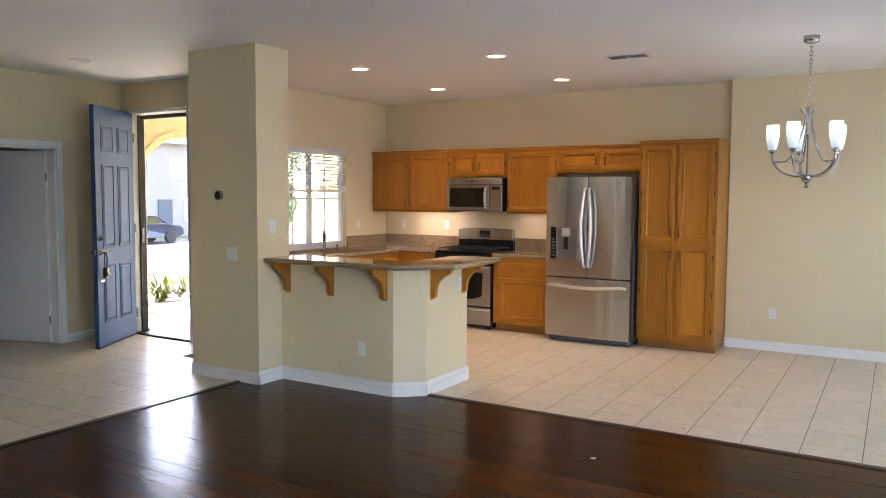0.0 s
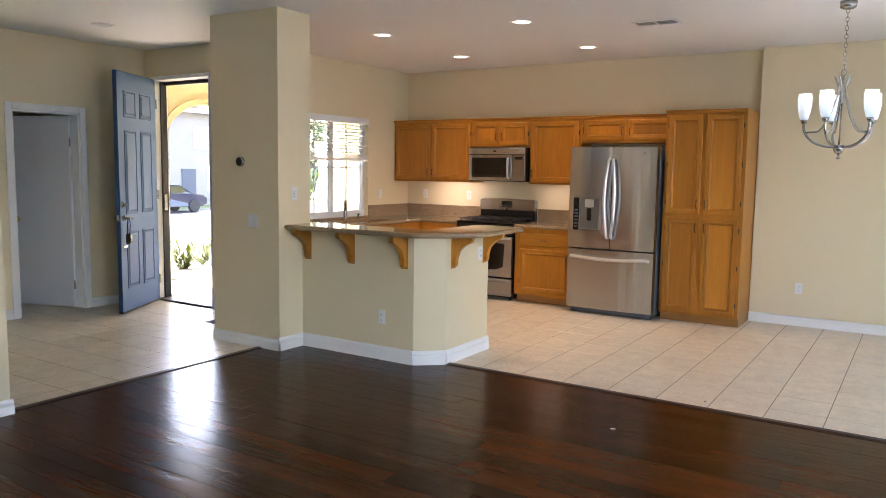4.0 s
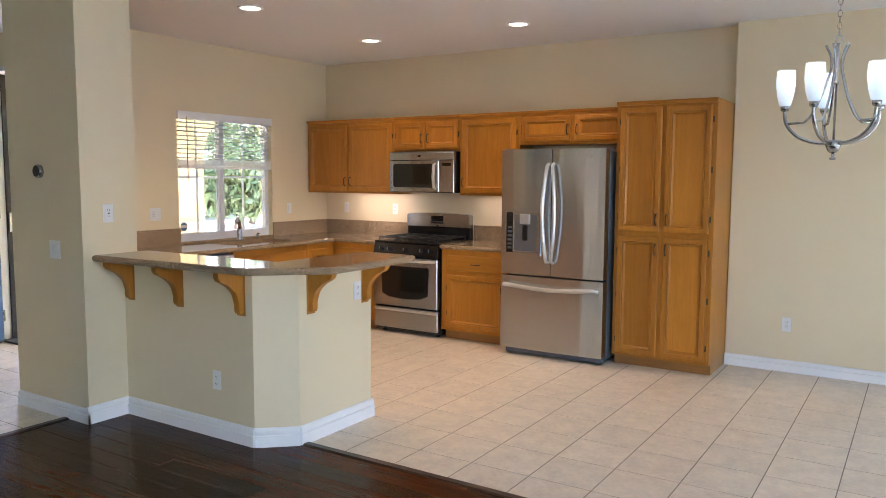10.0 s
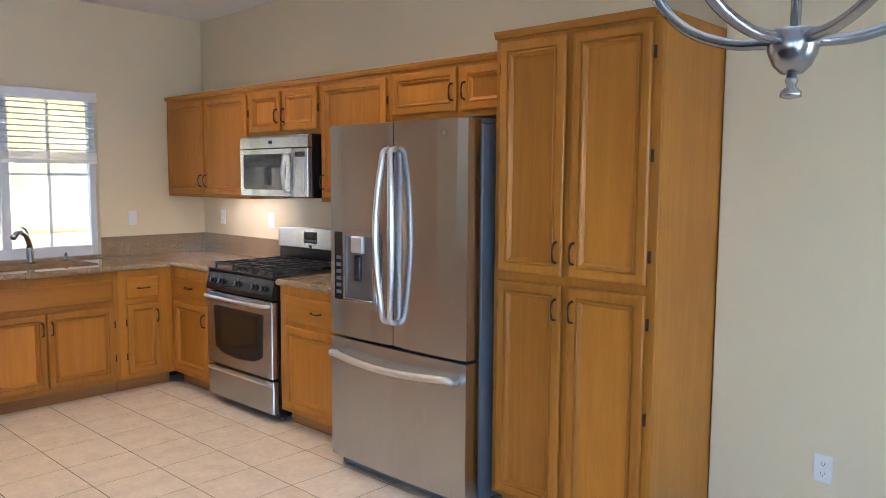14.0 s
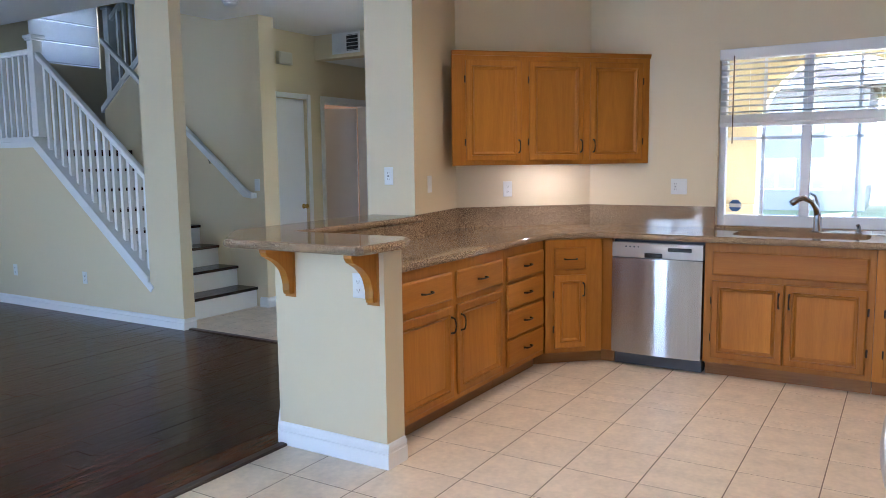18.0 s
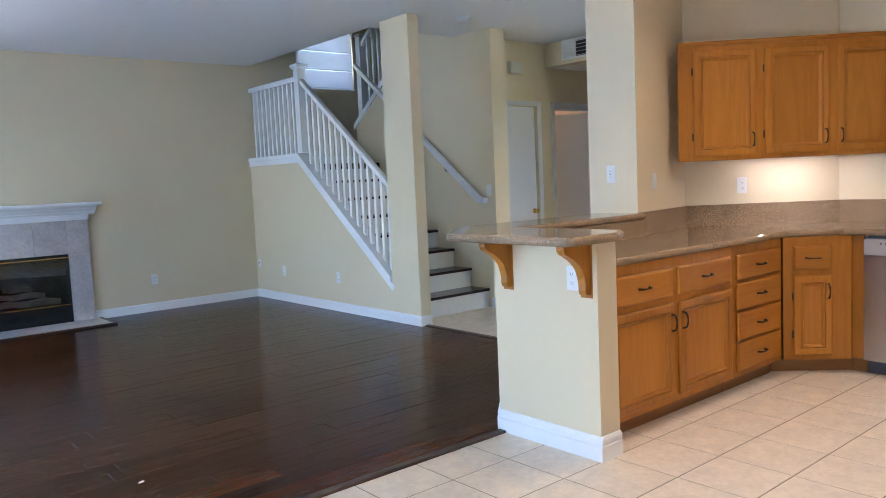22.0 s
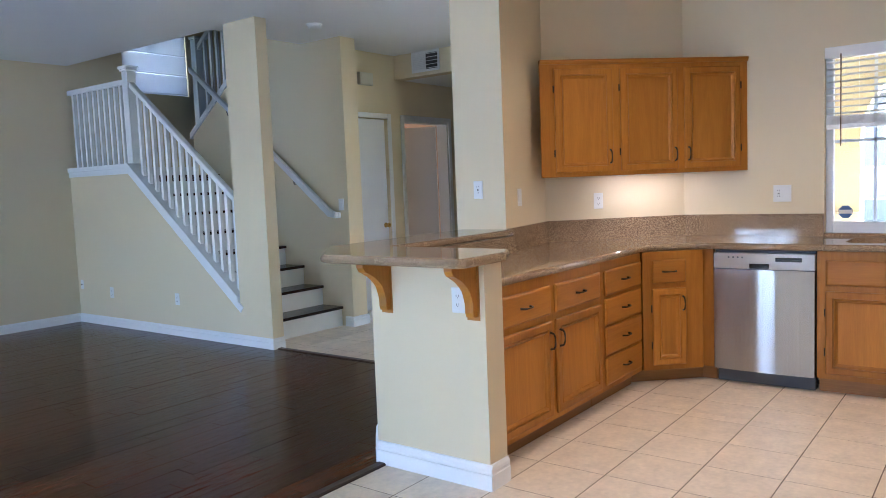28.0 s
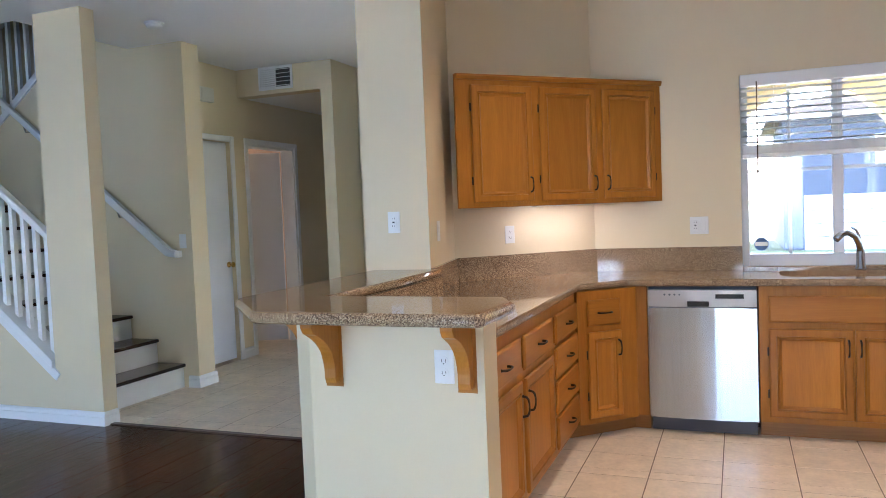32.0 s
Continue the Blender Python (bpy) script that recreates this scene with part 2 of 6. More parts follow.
def glass_of(name, tint=(1, 1, 1), rough=0.0):
    m, n, l, p = nodes_of(name)
    p.inputs["Base Color"].default_value = (*tint, 1)
    p.inputs["Transmission Weight"].default_value = 1.0
    p.inputs["Roughness"].default_value = rough
    p.inputs["IOR"].default_value = 1.45
    return m


def cloth_of(name, colour, through=0.5):
    m, n, l, p = nodes_of(name)
    t = n.new("ShaderNodeBsdfTranslucent")
    t.inputs["Color"].default_value = (*colour, 1)
    d = n.new("ShaderNodeBsdfDiffuse")
    d.inputs["Color"].default_value = (*colour, 1)
    mix = n.new("ShaderNodeMixShader")
    mix.inputs[0].default_value = through
    l.new(d.outputs[0], mix.inputs[1])
    l.new(t.outputs[0], mix.inputs[2])
    l.new(mix.outputs[0], n["Material Output"].inputs["Surface"])
    return m


PAINT = surface("cream wall paint", (0.71, 0.60, 0.40), 0.55, var=0.02, big=0.8, small=180, bump=0.12, distance=0.0012)
CEIL = surface("white ceiling paint", (0.82, 0.81, 0.79), 0.75, var=0.015, big=0.7, small=140, bump=0.12, distance=0.0015)
TRIM = surface("white trim paint", (0.80, 0.80, 0.79), 0.38, var=0.02, big=3, small=90, bump=0.03)
DOORW = surface("white door paint", (0.74, 0.74, 0.75), 0.4, var=0.02, big=2, small=120, bump=0.04)
DOORB = surface("slate blue door paint", (0.03, 0.085, 0.20), 0.55, spec=0.2, var=0.06, big=3, small=120, bump=0.06)
OAK_V = wood("honey oak upright", (0.295, 0.104, 0.010), (0.505, 0.203, 0.024), "z", rough=0.42, coat=0.08, rings=6.0, spec=0.32)
OAK_H = wood("honey oak level", (0.295, 0.104, 0.010), (0.505, 0.203, 0.024), "x", rough=0.42, coat=0.08, rings=6.0, spec=0.32)
# toe board oak: a darker copy, with the recess shade put into its colour
OAK_D = wood("honey oak darkened for toe shade", (0.20, 0.08, 0.018), (0.36, 0.17, 0.045), "x")
PLANK = wood("dark walnut floor plank", (0.020, 0.0058, 0.0020), (0.086, 0.0245, 0.0075), "x", rough=0.19, scrape=0.35, coat=0.0, per_object=0.5, rings=12, bump=0.35, spec=0.12)
STRIP = wood("dark walnut threshold", (0.012, 0.006, 0.004), (0.05, 0.02, 0.01), "x", rough=0.35)
TREAD = wood("dark walnut stair tread", (0.022, 0.010, 0.006), (0.075, 0.030, 0.016), "x", rough=0.23)
TILE = surface("beige ceramic tile", (0.74, 0.635, 0.505), 0.34, var=0.16, big=9, small=38, bump=0.03, per_object=0.03, rough_var=0.02)
GROUT = surface("grey tile grout", (0.22, 0.175, 0.135), 0.9, var=0.1, big=4, small=200, bump=0.2)
GRANITE = granite_of("tan speckled granite", [(0.10, (0.03, 0.022, 0.016)), (0.30, (0.19, 0.120, 0.070)), (0.56, (0.40, 0.270, 0.158)), (0.90, (0.70, 0.55, 0.36))])
MARBLE = surface("pale grey marble tile", (0.50, 0.46, 0.43), 0.36, rough_var=0.02, var=0.22, big=6, small=30, bump=0.02, per_object=0.05)
STEEL_V = steel_of("brushed stainless steel upright", (0.50, 0.54, 0.585), 0.235, "z", 0.01)
STEEL_H = steel_of("brushed stainless steel level", (0.50, 0.54, 0.585), 0.235, "x", 0.01)
CAVITY = surface("dark grey dispenser cavity", (0.17, 0.175, 0.18), 0.3, 0.5, var=0.02, rough_var=0.02, bump=0.0)
STRIPGREY = surface("pale grey metallic plastic", (0.46, 0.455, 0.45), 0.36, 0.4, var=0.02, rough_var=0.02, bump=0.0)
HANDLE_S = surface("polished steel handle", (0.62, 0.62, 0.62), 0.34, 1.0, rough_var=0.02, var=0.03, bump=0.0)
NICKEL = surface("brushed nickel", (0.38, 0.385, 0.39), 0.25, 1.0, rough_var=0.02, var=0.05, bump=0.02)
SATIN = surface("satin nickel tap", (0.36, 0.40, 0.45), 0.24, 1.0, rough_var=0.02, var=0.04, bump=0.0)
BRONZE = surface("dark bronze", (0.055, 0.038, 0.028), 0.4, 0.8, var=0.2, bump=0.05)
BRASS = surface("polished brass", (0.65, 0.42, 0.13), 0.2, 1.0, rough_var=0.02, var=0.05, bump=0.0)
BLACK = surface("black enamel", (0.012, 0.012, 0.013), 0.2, rough_var=0.03, var=0.1, bump=0.0)
IRON = surface("black cast iron", (0.016, 0.016, 0.016), 0.55, var=0.2, small=200, bump=0.2)
RUBBER = surface("black rubber", (0.02, 0.02, 0.02), 0.8, bump=0.1)
CHAR = surface("dark grey painted steel", (0.085, 0.10, 0.12), 0.5, var=0.06, small=220, bump=0.1)
FARPANE = surface("grey reflecting window pane", (0.22, 0.25, 0.29), 0.1, var=0.05, bump=0.0)
DARKGLASS = surface("dark oven glass", (0.012, 0.013, 0.010), 0.06, var=0.05, bump=0.0)
PLASTIC = surface("white plastic", (0.75, 0.75, 0.73), 0.35, var=0.02, bump=0.0)
ALMOND = surface("cream plastic", (0.66, 0.63, 0.54), 0.4, var=0.02, bump=0.0)
SLOT = surface("dark slot", (0.03, 0.03, 0.03), 0.7, bump=0.0)
ALU = surface("dark bronze aluminium", (0.022, 0.022, 0.024), 0.5, 0.0, var=0.05, bump=0.0)
# white vinyl, its backlit grey-blue put into the base colour
VINYL = surface("white vinyl greyed for backlight", (0.64, 0.67, 0.70), 0.35, var=0.02, bump=0.0)
BLIND = cloth_of("white blind slat", (0.70, 0.71, 0.72), 0.08)
SHADE = cloth_of("white fabric shade", (0.80, 0.82, 0.86), 0.32)
GLASS = glass_of("clear glass")
FIREGLASS = glass_of("tinted fireplace glass", (0.75, 0.75, 0.75))
FROST = shade_glass("frosted lit glass", (0.70, 0.89, 1.0), 0.012, 0.036, 1.97, 2.10)
LAMP = glow("lit lamp", (1.0, 0.88, 0.70), 0.8)
STUCCO = surface("pale yellow stucco", (0.60, 0.53, 0.36), 0.85, var=0.08, big=2, small=50, bump=0.5, distance=0.004)
STUCCO_T = surface("cream stucco trim", (0.62, 0.53, 0.35), 0.85, var=0.06, big=2, small=50, bump=0.4, distance=0.004)
CONCRETE = surface("pale concrete", (0.60, 0.58, 0.55), 0.85, var=0.1, big=0.7, small=25, bump=0.25, distance=0.004)
ASPHALT = surface("asphalt", (0.09, 0.09, 0.092), 0.9, var=0.15, big=0.5, small=60, bump=0.4, distance=0.004)
GRASS = surface("dry lawn", (0.11, 0.13, 0.045), 0.9, var=0.35, big=1.2, small=30, bump=0.8, distance=0.02)
LEAF = surface("green leaf", (0.095, 0.14, 0.06), 0.5, var=0.3, big=4, small=30, bump=0.1, per_object=0.2)
BUSHLEAF = surface("yellow green leaf", (0.12, 0.16, 0.035), 0.5, var=0.3, big=4, small=30, bump=0.1, per_object=0.2)
BARK = surface("grey brown bark", (0.13, 0.095, 0.07), 0.9, var=0.3, big=6, small=40, bump=0.6, distance=0.01)
SIDING = surface("blue grey siding", (0.05, 0.062, 0.085), 0.7, var=0.08, big=1, small=20, bump=0.15)
SIDING2 = surface("pale house stucco", (0.20, 0.19, 0.18), 0.85, var=0.08, big=1, small=20, bump=0.3)
ROOF = surface("brown roof tile", (0.16, 0.125, 0.10), 0.85, var=0.25, big=2, small=14, bump=0.5, distance=0.02)
CARPAINT = surface("dark blue car paint", (0.006, 0.011, 0.03), 0.25, 0.0, rough_var=0.03, var=0.05, bump=0.0, coat=0.3)
# back room walls: the room's warm light is put into this tan
PINK = surface("wall paint with warm light tint", (0.50, 0.34, 0.24), 0.6, var=0.02, big=0.8, small=180, bump=0.1)
PAPER = surface("white paper", (0.80, 0.80, 0.78), 0.6, var=0.02, bump=0.02)
STICKER = surface("blue sticker", (0.05, 0.12, 0.30), 0.4, bump=0.0)
ASH = surface("ceramic fire log", (0.10, 0.085, 0.07), 0.9, var=0.4, big=10, small=60, bump=0.6, distance=0.006)


# ---------------------------------------------------------------- mesh helpers
def link(name, bm, material, parent=None, label="", smooth=False):
    me = bpy.data.meshes.new(name)
    bmesh.ops.recalc_face_normals(bm, faces=bm.faces)
    bm.to_mesh(me)
    bm.free()
    me.materials.append(material)
    if smooth:
        for f in me.polygons:
            f.use_smooth = True
    ob = new(name, me)
    if parent is not None:
        ob.parent = parent
    if label:
        ob["label"] = label
    return ob


def part(name, bm, material, parent, label="", smooth=False):
    return link(name, bm, material, parent, label, smooth)


def thing(name, m, label, category, group=""):
    ob = new(name)
    ob.empty_display_size = 0.1
    ob.matrix_world = m
    return tagged(ob, label, category, group)


def structure(name, bm, material, label="", smooth=False):
    return tagged(link(name, bm, material, None, label, smooth), kind="structure")


def box(x0, y0, z0, x1, y1, z1, bevel=0.0, seg=1, bm=None):
    b = bmesh.new() if bm is None else bm
    lo = (min(x0, x1), min(y0, y1), min(z0, z1))
    hi = (max(x0, x1), max(y0, y1), max(z0, z1))
    vs = [b.verts.new((hi[0] if i & 1 else lo[0], hi[1] if i & 2 else lo[1], hi[2] if i & 4 else lo[2])) for i in range(8)]
    fs = [b.faces.new([vs[i] for i in q]) for q in ((0, 2, 3, 1), (4, 5, 7, 6), (0, 1, 5, 4), (2, 6, 7, 3), (0, 4, 6, 2), (1, 3, 7, 5))]
    if bevel:
        es = list({e for f in fs for e in f.edges})
        bmesh.ops.bevel(b, geom=es, offset=bevel, segments=seg, affect="EDGES", profile=0.5)
    return b


def boxes(*bs, bevel=0.0):
    b = bmesh.new()
    for q in bs:
        box(*q, bevel=bevel, bm=b)
    return b


def prism(pts, z0, z1, axis="z", bm=None, bevel=0.0):
    """A polygon drawn out along an axis. pts are the two other coordinates in the order x, y, z."""
    b = bmesh.new() if bm is None else bm

    def at(p, h):
        return {"z": (p[0], p[1], h), "x": (h, p[0], p[1]), "y": (p[0], h, p[1])}[axis]

    lo, hi = [b.verts.new(at(p, z0)) for p in pts], [b.verts.new(at(p, z1)) for p in pts]
    fs = [b.faces.new(lo[::-1]), b.faces.new(hi)]
    n = len(pts)
    for i in range(n):
        fs.append(b.faces.new((lo[i], lo[(i + 1) % n], hi[(i + 1) % n], hi[i])))
    if bevel:
        bmesh.ops.bevel(b, geom=list({e for f in fs[:2] for e in f.edges}), offset=bevel, segments=2, affect="EDGES", profile=0.5)
    return b


def tube(pts, r, seg=8, bm=None, close=True):
    """A round bar along points; r may be one radius or one for each point."""
    b = bmesh.new() if bm is None else bm
    pts = [Vector(p) for p in pts]
    rs = r if isinstance(r, (list, tuple)) else [r] * len(pts)
    rings, up = [], None
    for i, p in enumerate(pts):
        d = (pts[min(i + 1, len(pts) - 1)] - pts[max(i - 1, 0)]).normalized()
        if up is None:
            up = d.orthogonal().normalized()
        else:
            up = (up - d * up.dot(d)).normalized()
        side = d.cross(up)
        rings.append([b.verts.new(p + rs[i] * (math.cos(a) * up + math.sin(a) * side)) for a in (2 * math.pi * k / seg for k in range(seg))])
    for a, c in zip(rings, rings[1:]):
        for k in range(seg):
            b.faces.new((a[k], a[(k + 1) % seg], c[(k + 1) % seg], c[k]))
    if close:
        b.faces.new(rings[0][::-1])
        b.faces.new(rings[-1])
    return b


def lathe(profile, seg=20, bm=None, centre=(0, 0, 0)):
    """A turned form about z: profile of (radius, z), bottom to top."""
    b = bmesh.new() if bm is None else bm
    rings = []
    for r, z in profile:
        if r < 1e-5:
            rings.append([b.verts.new((centre[0], centre[1], centre[2] + z))])
        else:
            rings.append([b.verts.new((centre[0] + r * math.cos(2 * math.pi * k / seg), centre[1] + r * math.sin(2 * math.pi * k / seg), centre[2] + z)) for k in range(seg)])
    for a, c in zip(rings, rings[1:]):
        for k in range(seg):
            q = [a[k % len(a)], a[(k + 1) % len(a)], c[(k + 1) % len(c)], c[k % len(c)]]
            q = list(dict.fromkeys(q))
            if len(q) > 2:
                b.faces.new(q)
    for ring, flip in ((rings[0], True), (rings[-1], False)):
        if len(ring) > 2:
            b.faces.new(ring[::-1] if flip else ring)
    return b


def rings_panel(w, h, rings, bm=None, cap=True, x0=0.0, z0=0.0):
    """A moulded front that faces -y: rectangles set in by steps, each at its own depth."""
    b = bmesh.new() if bm is None else bm
    loops = []
    for inset, d in rings:
        loops.append([b.verts.new((x0 + x, -d, z0 + z)) for x, z in ((inset, inset), (w - inset, inset), (w - inset, h - inset), (inset, h - inset))])
    for a, c in zip(loops, loops[1:]):
        for k in range(4):
            b.faces.new((a[k], a[(k + 1) % 4], c[(k + 1) % 4], c[k]))
    b.faces.new(loops[0][::-1])
    if cap:
        b.faces.new(loops[-1])
    return b


def eased(pts, n=5):
    """A smooth line through the points."""
    v = [Vector(p) for p in pts]
    v = [2 * v[0] - v[1]] + v + [2 * v[-1] - v[-2]]
    out = []
    for a, b, c, d in zip(v, v[1:], v[2:], v[3:]):
        for k in range(n):
            t = k / n
            out.append(0.5 * (2 * b + (c - a) * t + (2 * a - 5 * b + 4 * c - d) * t * t + (3 * b - a - 3 * c + d) * t ** 3))
    return out + [v[-2]]


def arc(cx, cy, r, a0, a1, n):
    return [(cx + r * math.cos(radians(a0 + (a1 - a0) * k / n)), cy + r * math.sin(radians(a0 + (a1 - a0) * k / n))) for k in range(n + 1)]


# ---------------------------------------------------------------- the large structure
CZ = 2.80
structure("wall_kitchen", boxes((-0.15, 0, 0, 4.49, 0.15, CZ)), PAINT)
structure("wall_dining", boxes((4.49, -0.14, 0, 8.05, 0.15, CZ), bevel=0.004), PAINT)
WY0, WY1, WZ0, WZ1 = -2.06, -0.87, 0.924, 2.145
structure("wall_sink", boxes((-0.15, -3.0, 0, 0, WY0, CZ), (-0.15, WY1, 0, 0, 0, CZ), (-0.15, WY0, 0, 0, WY1, WZ0), (-0.15, WY0, WZ1, 0, WY1, CZ)), PAINT)
structure("wall_pillar", prism([(1.53, -3.977), (1.53, -3.60), (0.75, -3.75), (0.0, -3.0), (-0.28, -3.0), (0.74, -3.977)], 0, CZ), PAINT)
DX0, DX1, DZ = -1.37, -0.39, 2.50
structure("wall_entry", boxes((-1.65, -3.0, 0, DX0, -2.85, CZ), (DX1, -3.0, 0, -0.15, -2.85, CZ), (DX0, -3.0, DZ, DX1, -2.85, CZ)), PAINT)
GY0, GY1 = -4.50, -3.80
structure("wall_foyer", boxes((-1.65, -5.55, 0, -1.5, GY0, CZ), (-1.65, GY1, 0, -1.5, -2.85, CZ), (-1.65, GY0, 2.05, -1.5, GY1, CZ)), PAINT)
structure("wall_hall_front", boxes((-1.15, -5.67, 0, -1.0, -5.55, CZ), (-1.15, -6.6, 2.54, -1.0, -5.67, CZ), (-3.2, -5.67, 0, -1.15, -5.55, CZ)), PAINT)
CX0, CX1, EX0, EX1 = -0.84, -0.36, -1.96, -1.12
structure("wall_closet", boxes((CX1, -6.75, 0, 0.05, -6.6, CZ), (EX1, -6.75, 0, CX0, -6.6, CZ), (-3.35, -6.75, 0, EX0, -6.6, CZ),
                               (CX0, -6.75, 2.10, CX1, -6.6, CZ), (EX0, -6.75, 2.10, EX1, -6.6, CZ)), PAINT)
structure("wall_hall_end", boxes((-3.35, -6.6, 0, -3.2, -2.85, CZ), (-3.2, -3.0, 0, -1.65, -2.85, CZ)), PAINT)
structure("ceiling_hall", boxes((-3.2, -6.6, 2.54, -1.15, -5.67, 2.6)), CEIL)
structure("wall_back_room", boxes((-3.35, -9.4, 0, -0.95, -9.3, 2.6), (-3.35, -9.3, 0, -3.25, -6.75, 2.6), (-0.95, -9.3, 0, -0.85, -6.75, 2.6)), PINK)
structure("ceiling_back_room", boxes((-3.25, -9.3, 2.5, -0.95, -6.75, 2.6)), CEIL)
# stair walls: the wall under the upper flight, and the low wall under the open rail
structure("wall_stair", prism([(-6.2, 0), (-8.6, 0), (-8.6, 2.02), (-6.75, 3.41), (-6.75, CZ), (-6.2, CZ)], 0.05, 0.25, "x"), PAINT)
structure("wall_stair_low", prism([(-6.09, 0), (-9.3, 0), (-9.3, 1.64), (-8.12, 1.64), (-6.505, 0.365), (-6.505, CZ), (-6.09, CZ)], 1.24, 1.36, "x"), PAINT)
structure("wall_stair_west", boxes((-1.05, -9.3, 0, -0.95, -6.75, 5.3)), PAINT)
SX0, SX1, SZ0, SZ1 = -0.22, 0.65, 2.57, 3.75
BX0, BX1 = 5.4, 7.0
structure("wall_back", boxes((1.36, -9.45, 0, BX0, -9.3, CZ), (BX1, -9.45, 0, 8.05, -9.3, CZ), (BX0, -9.45, 0, BX1, -9.3, 0.5), (BX0, -9.45, 2.1, BX1, -9.3, CZ)), PAINT)
structure("wall_back_stair", boxes((-1.05, -9.45, 0, SX0, -9.3, 5.3), (SX1, -9.45, 0, 1.36, -9.3, 5.3), (SX0, -9.45, 0, SX1, -9.3, SZ0), (SX0, -9.45, SZ1, SX1, -9.3, 5.3)), PAINT)
structure("wall_upper", boxes((1.30, -9.3, CZ + 0.25, 1.42, -6.75, 5.3), (-1.05, -6.75, CZ + 0.25, 1.42, -6.6, 5.3)), PAINT)
structure("ceiling_upper", boxes((-1.05, -9.45, 5.3, 1.42, -6.6, 5.4)), CEIL)
PY0, PY1, QY0, QY1, TY0, TY1 = -4.93, -3.89, -7.9, -6.5, -2.15, -1.05
structure("wall_east", boxes((7.9, -9.3, 0, 8.05, QY0, CZ), (7.9, QY1, 0, 8.05, PY0, CZ), (7.9, PY1, 0, 8.05, TY0, CZ), (7.9, TY1, 0, 8.05, -0.14, CZ), (7.9, TY0, 0, 8.05, TY1, 0.5), (7.9, TY0, 2.1, 8.05, TY1, CZ), (7.9, PY0, 2.1, 8.05, PY1, CZ),
                             (7.9, QY0, 2.1, 8.05, QY1, CZ), (7.9, QY0, 0, 8.05, QY1, 0.5)), PAINT)
structure("ceiling", boxes((1.30, -9.3, CZ, 8.05, 0.15, CZ + 0.25), (-3.35, -6.75, CZ, 1.30, 0.15, CZ + 0.25)), CEIL)

# ground, porch, yard, street
bm = bmesh.new()
prev = None
for x, z in ((60, -0.15), (-2.7, -0.15), (-4.0, -0.3), (-9.5, -0.85), (-10.0, -0.88), (-400, -0.9)):
    row = [bm.verts.new((x, y, z)) for y in (-300, -30, -8, 0, 8, 30, 300)]
    if prev:
        for k in range(6):
            bm.faces.new((prev[k], prev[k + 1], row[k + 1], row[k]))
    prev = row
structure("ground", bm, GRASS)
structure("road", boxes((-27.8, -120, -0.95, -12.5, 120, -0.87)), ASPHALT)
structure("pavement", boxes((-12.35, -120, -0.95, -10.2, 120, -0.77), bevel=0.02), CONCRETE)
structure("kerb", boxes((-12.5, -120, -0.95, -12.35, 120, -0.74), bevel=0.02), CONCRETE)
bm = bmesh.new()
vs = [bm.verts.new(p) for p in ((-2.6, -1.2, -0.11), (-2.6, 4.8, -0.11), (-10.2, 8.5, -0.79), (-10.2, 0.2, -0.79))]
bm.faces.new(vs)
bmesh.ops.solidify(bm, geom=bm.faces[:], thickness=0.08)
structure("driveway", bm, CONCRETE)
structure("porch_floor", boxes((-2.6, -2.84, -0.2, -0.19, 2.4, -0.04)), CONCRETE)
AX0, AX1, AYC, AR, ASP = -2.55, -2.35, -1.46, 0.72, 1.62
pts = [(-3.6, -0.2), (-3.6, 3.1), (3.2, 3.1), (3.2, -0.2), (1.6, -0.2), (1.6, 1.75)] + arc(0.9, 1.75, 0.70, 0, 180, 12)[1:] + [(0.2, -0.2)]
pts += [(AYC + AR, -0.2)] + arc(AYC, ASP, AR, 0, 180, 16) + [(AYC - AR, -0.2)]
structure("porch_wall", prism(pts, AX0, AX1, "x"), STUCCO)
structure("porch_trim", prism([(AYC + AR, ASP - 0.08)] + arc(AYC, ASP, AR, 0, 180, 16) + [(AYC - AR, ASP - 0.08), (AYC - AR - 0.09, ASP - 0.08)] + arc(AYC, ASP, AR + 0.09, 180, 0, 16) + [(AYC + AR + 0.09, ASP - 0.08)], AX1, AX1 + 0.03, "x"), STUCCO_T)
structure("porch_base_trim", boxes((AX1, -2.84, -0.03, AX1 + 0.04, AYC - AR, 0.95), (AX1, AYC + AR, -0.03, AX1 + 0.04, 0.2, 0.95), bevel=0.01), STUCCO_T)
structure("porch_ceiling", boxes((-2.55, -2.84, 2.75, -0.19, 2.4, 2.85)), STUCCO)
structure("outer_wall", boxes((-0.30, 0.15, -0.2, 8.05, 0.25, 3.1), (-0.19, -2.85, -0.2, -0.15, WY0 - 0.1, 2.75), (-0.19, WY1 + 0.1, -0.2, -0.15, 2.4, 2.75), (-0.19, WY0 - 0.1, -0.2, -0.15, WY1 + 0.1, WZ0 - 0.05),
                              (-0.19, WY0 - 0.1, WZ1 + 0.05, -0.15, WY1 + 0.1, 2.75), (-3.45, -9.4, -0.2, -3.35, -2.85, 3.1)), STUCCO)


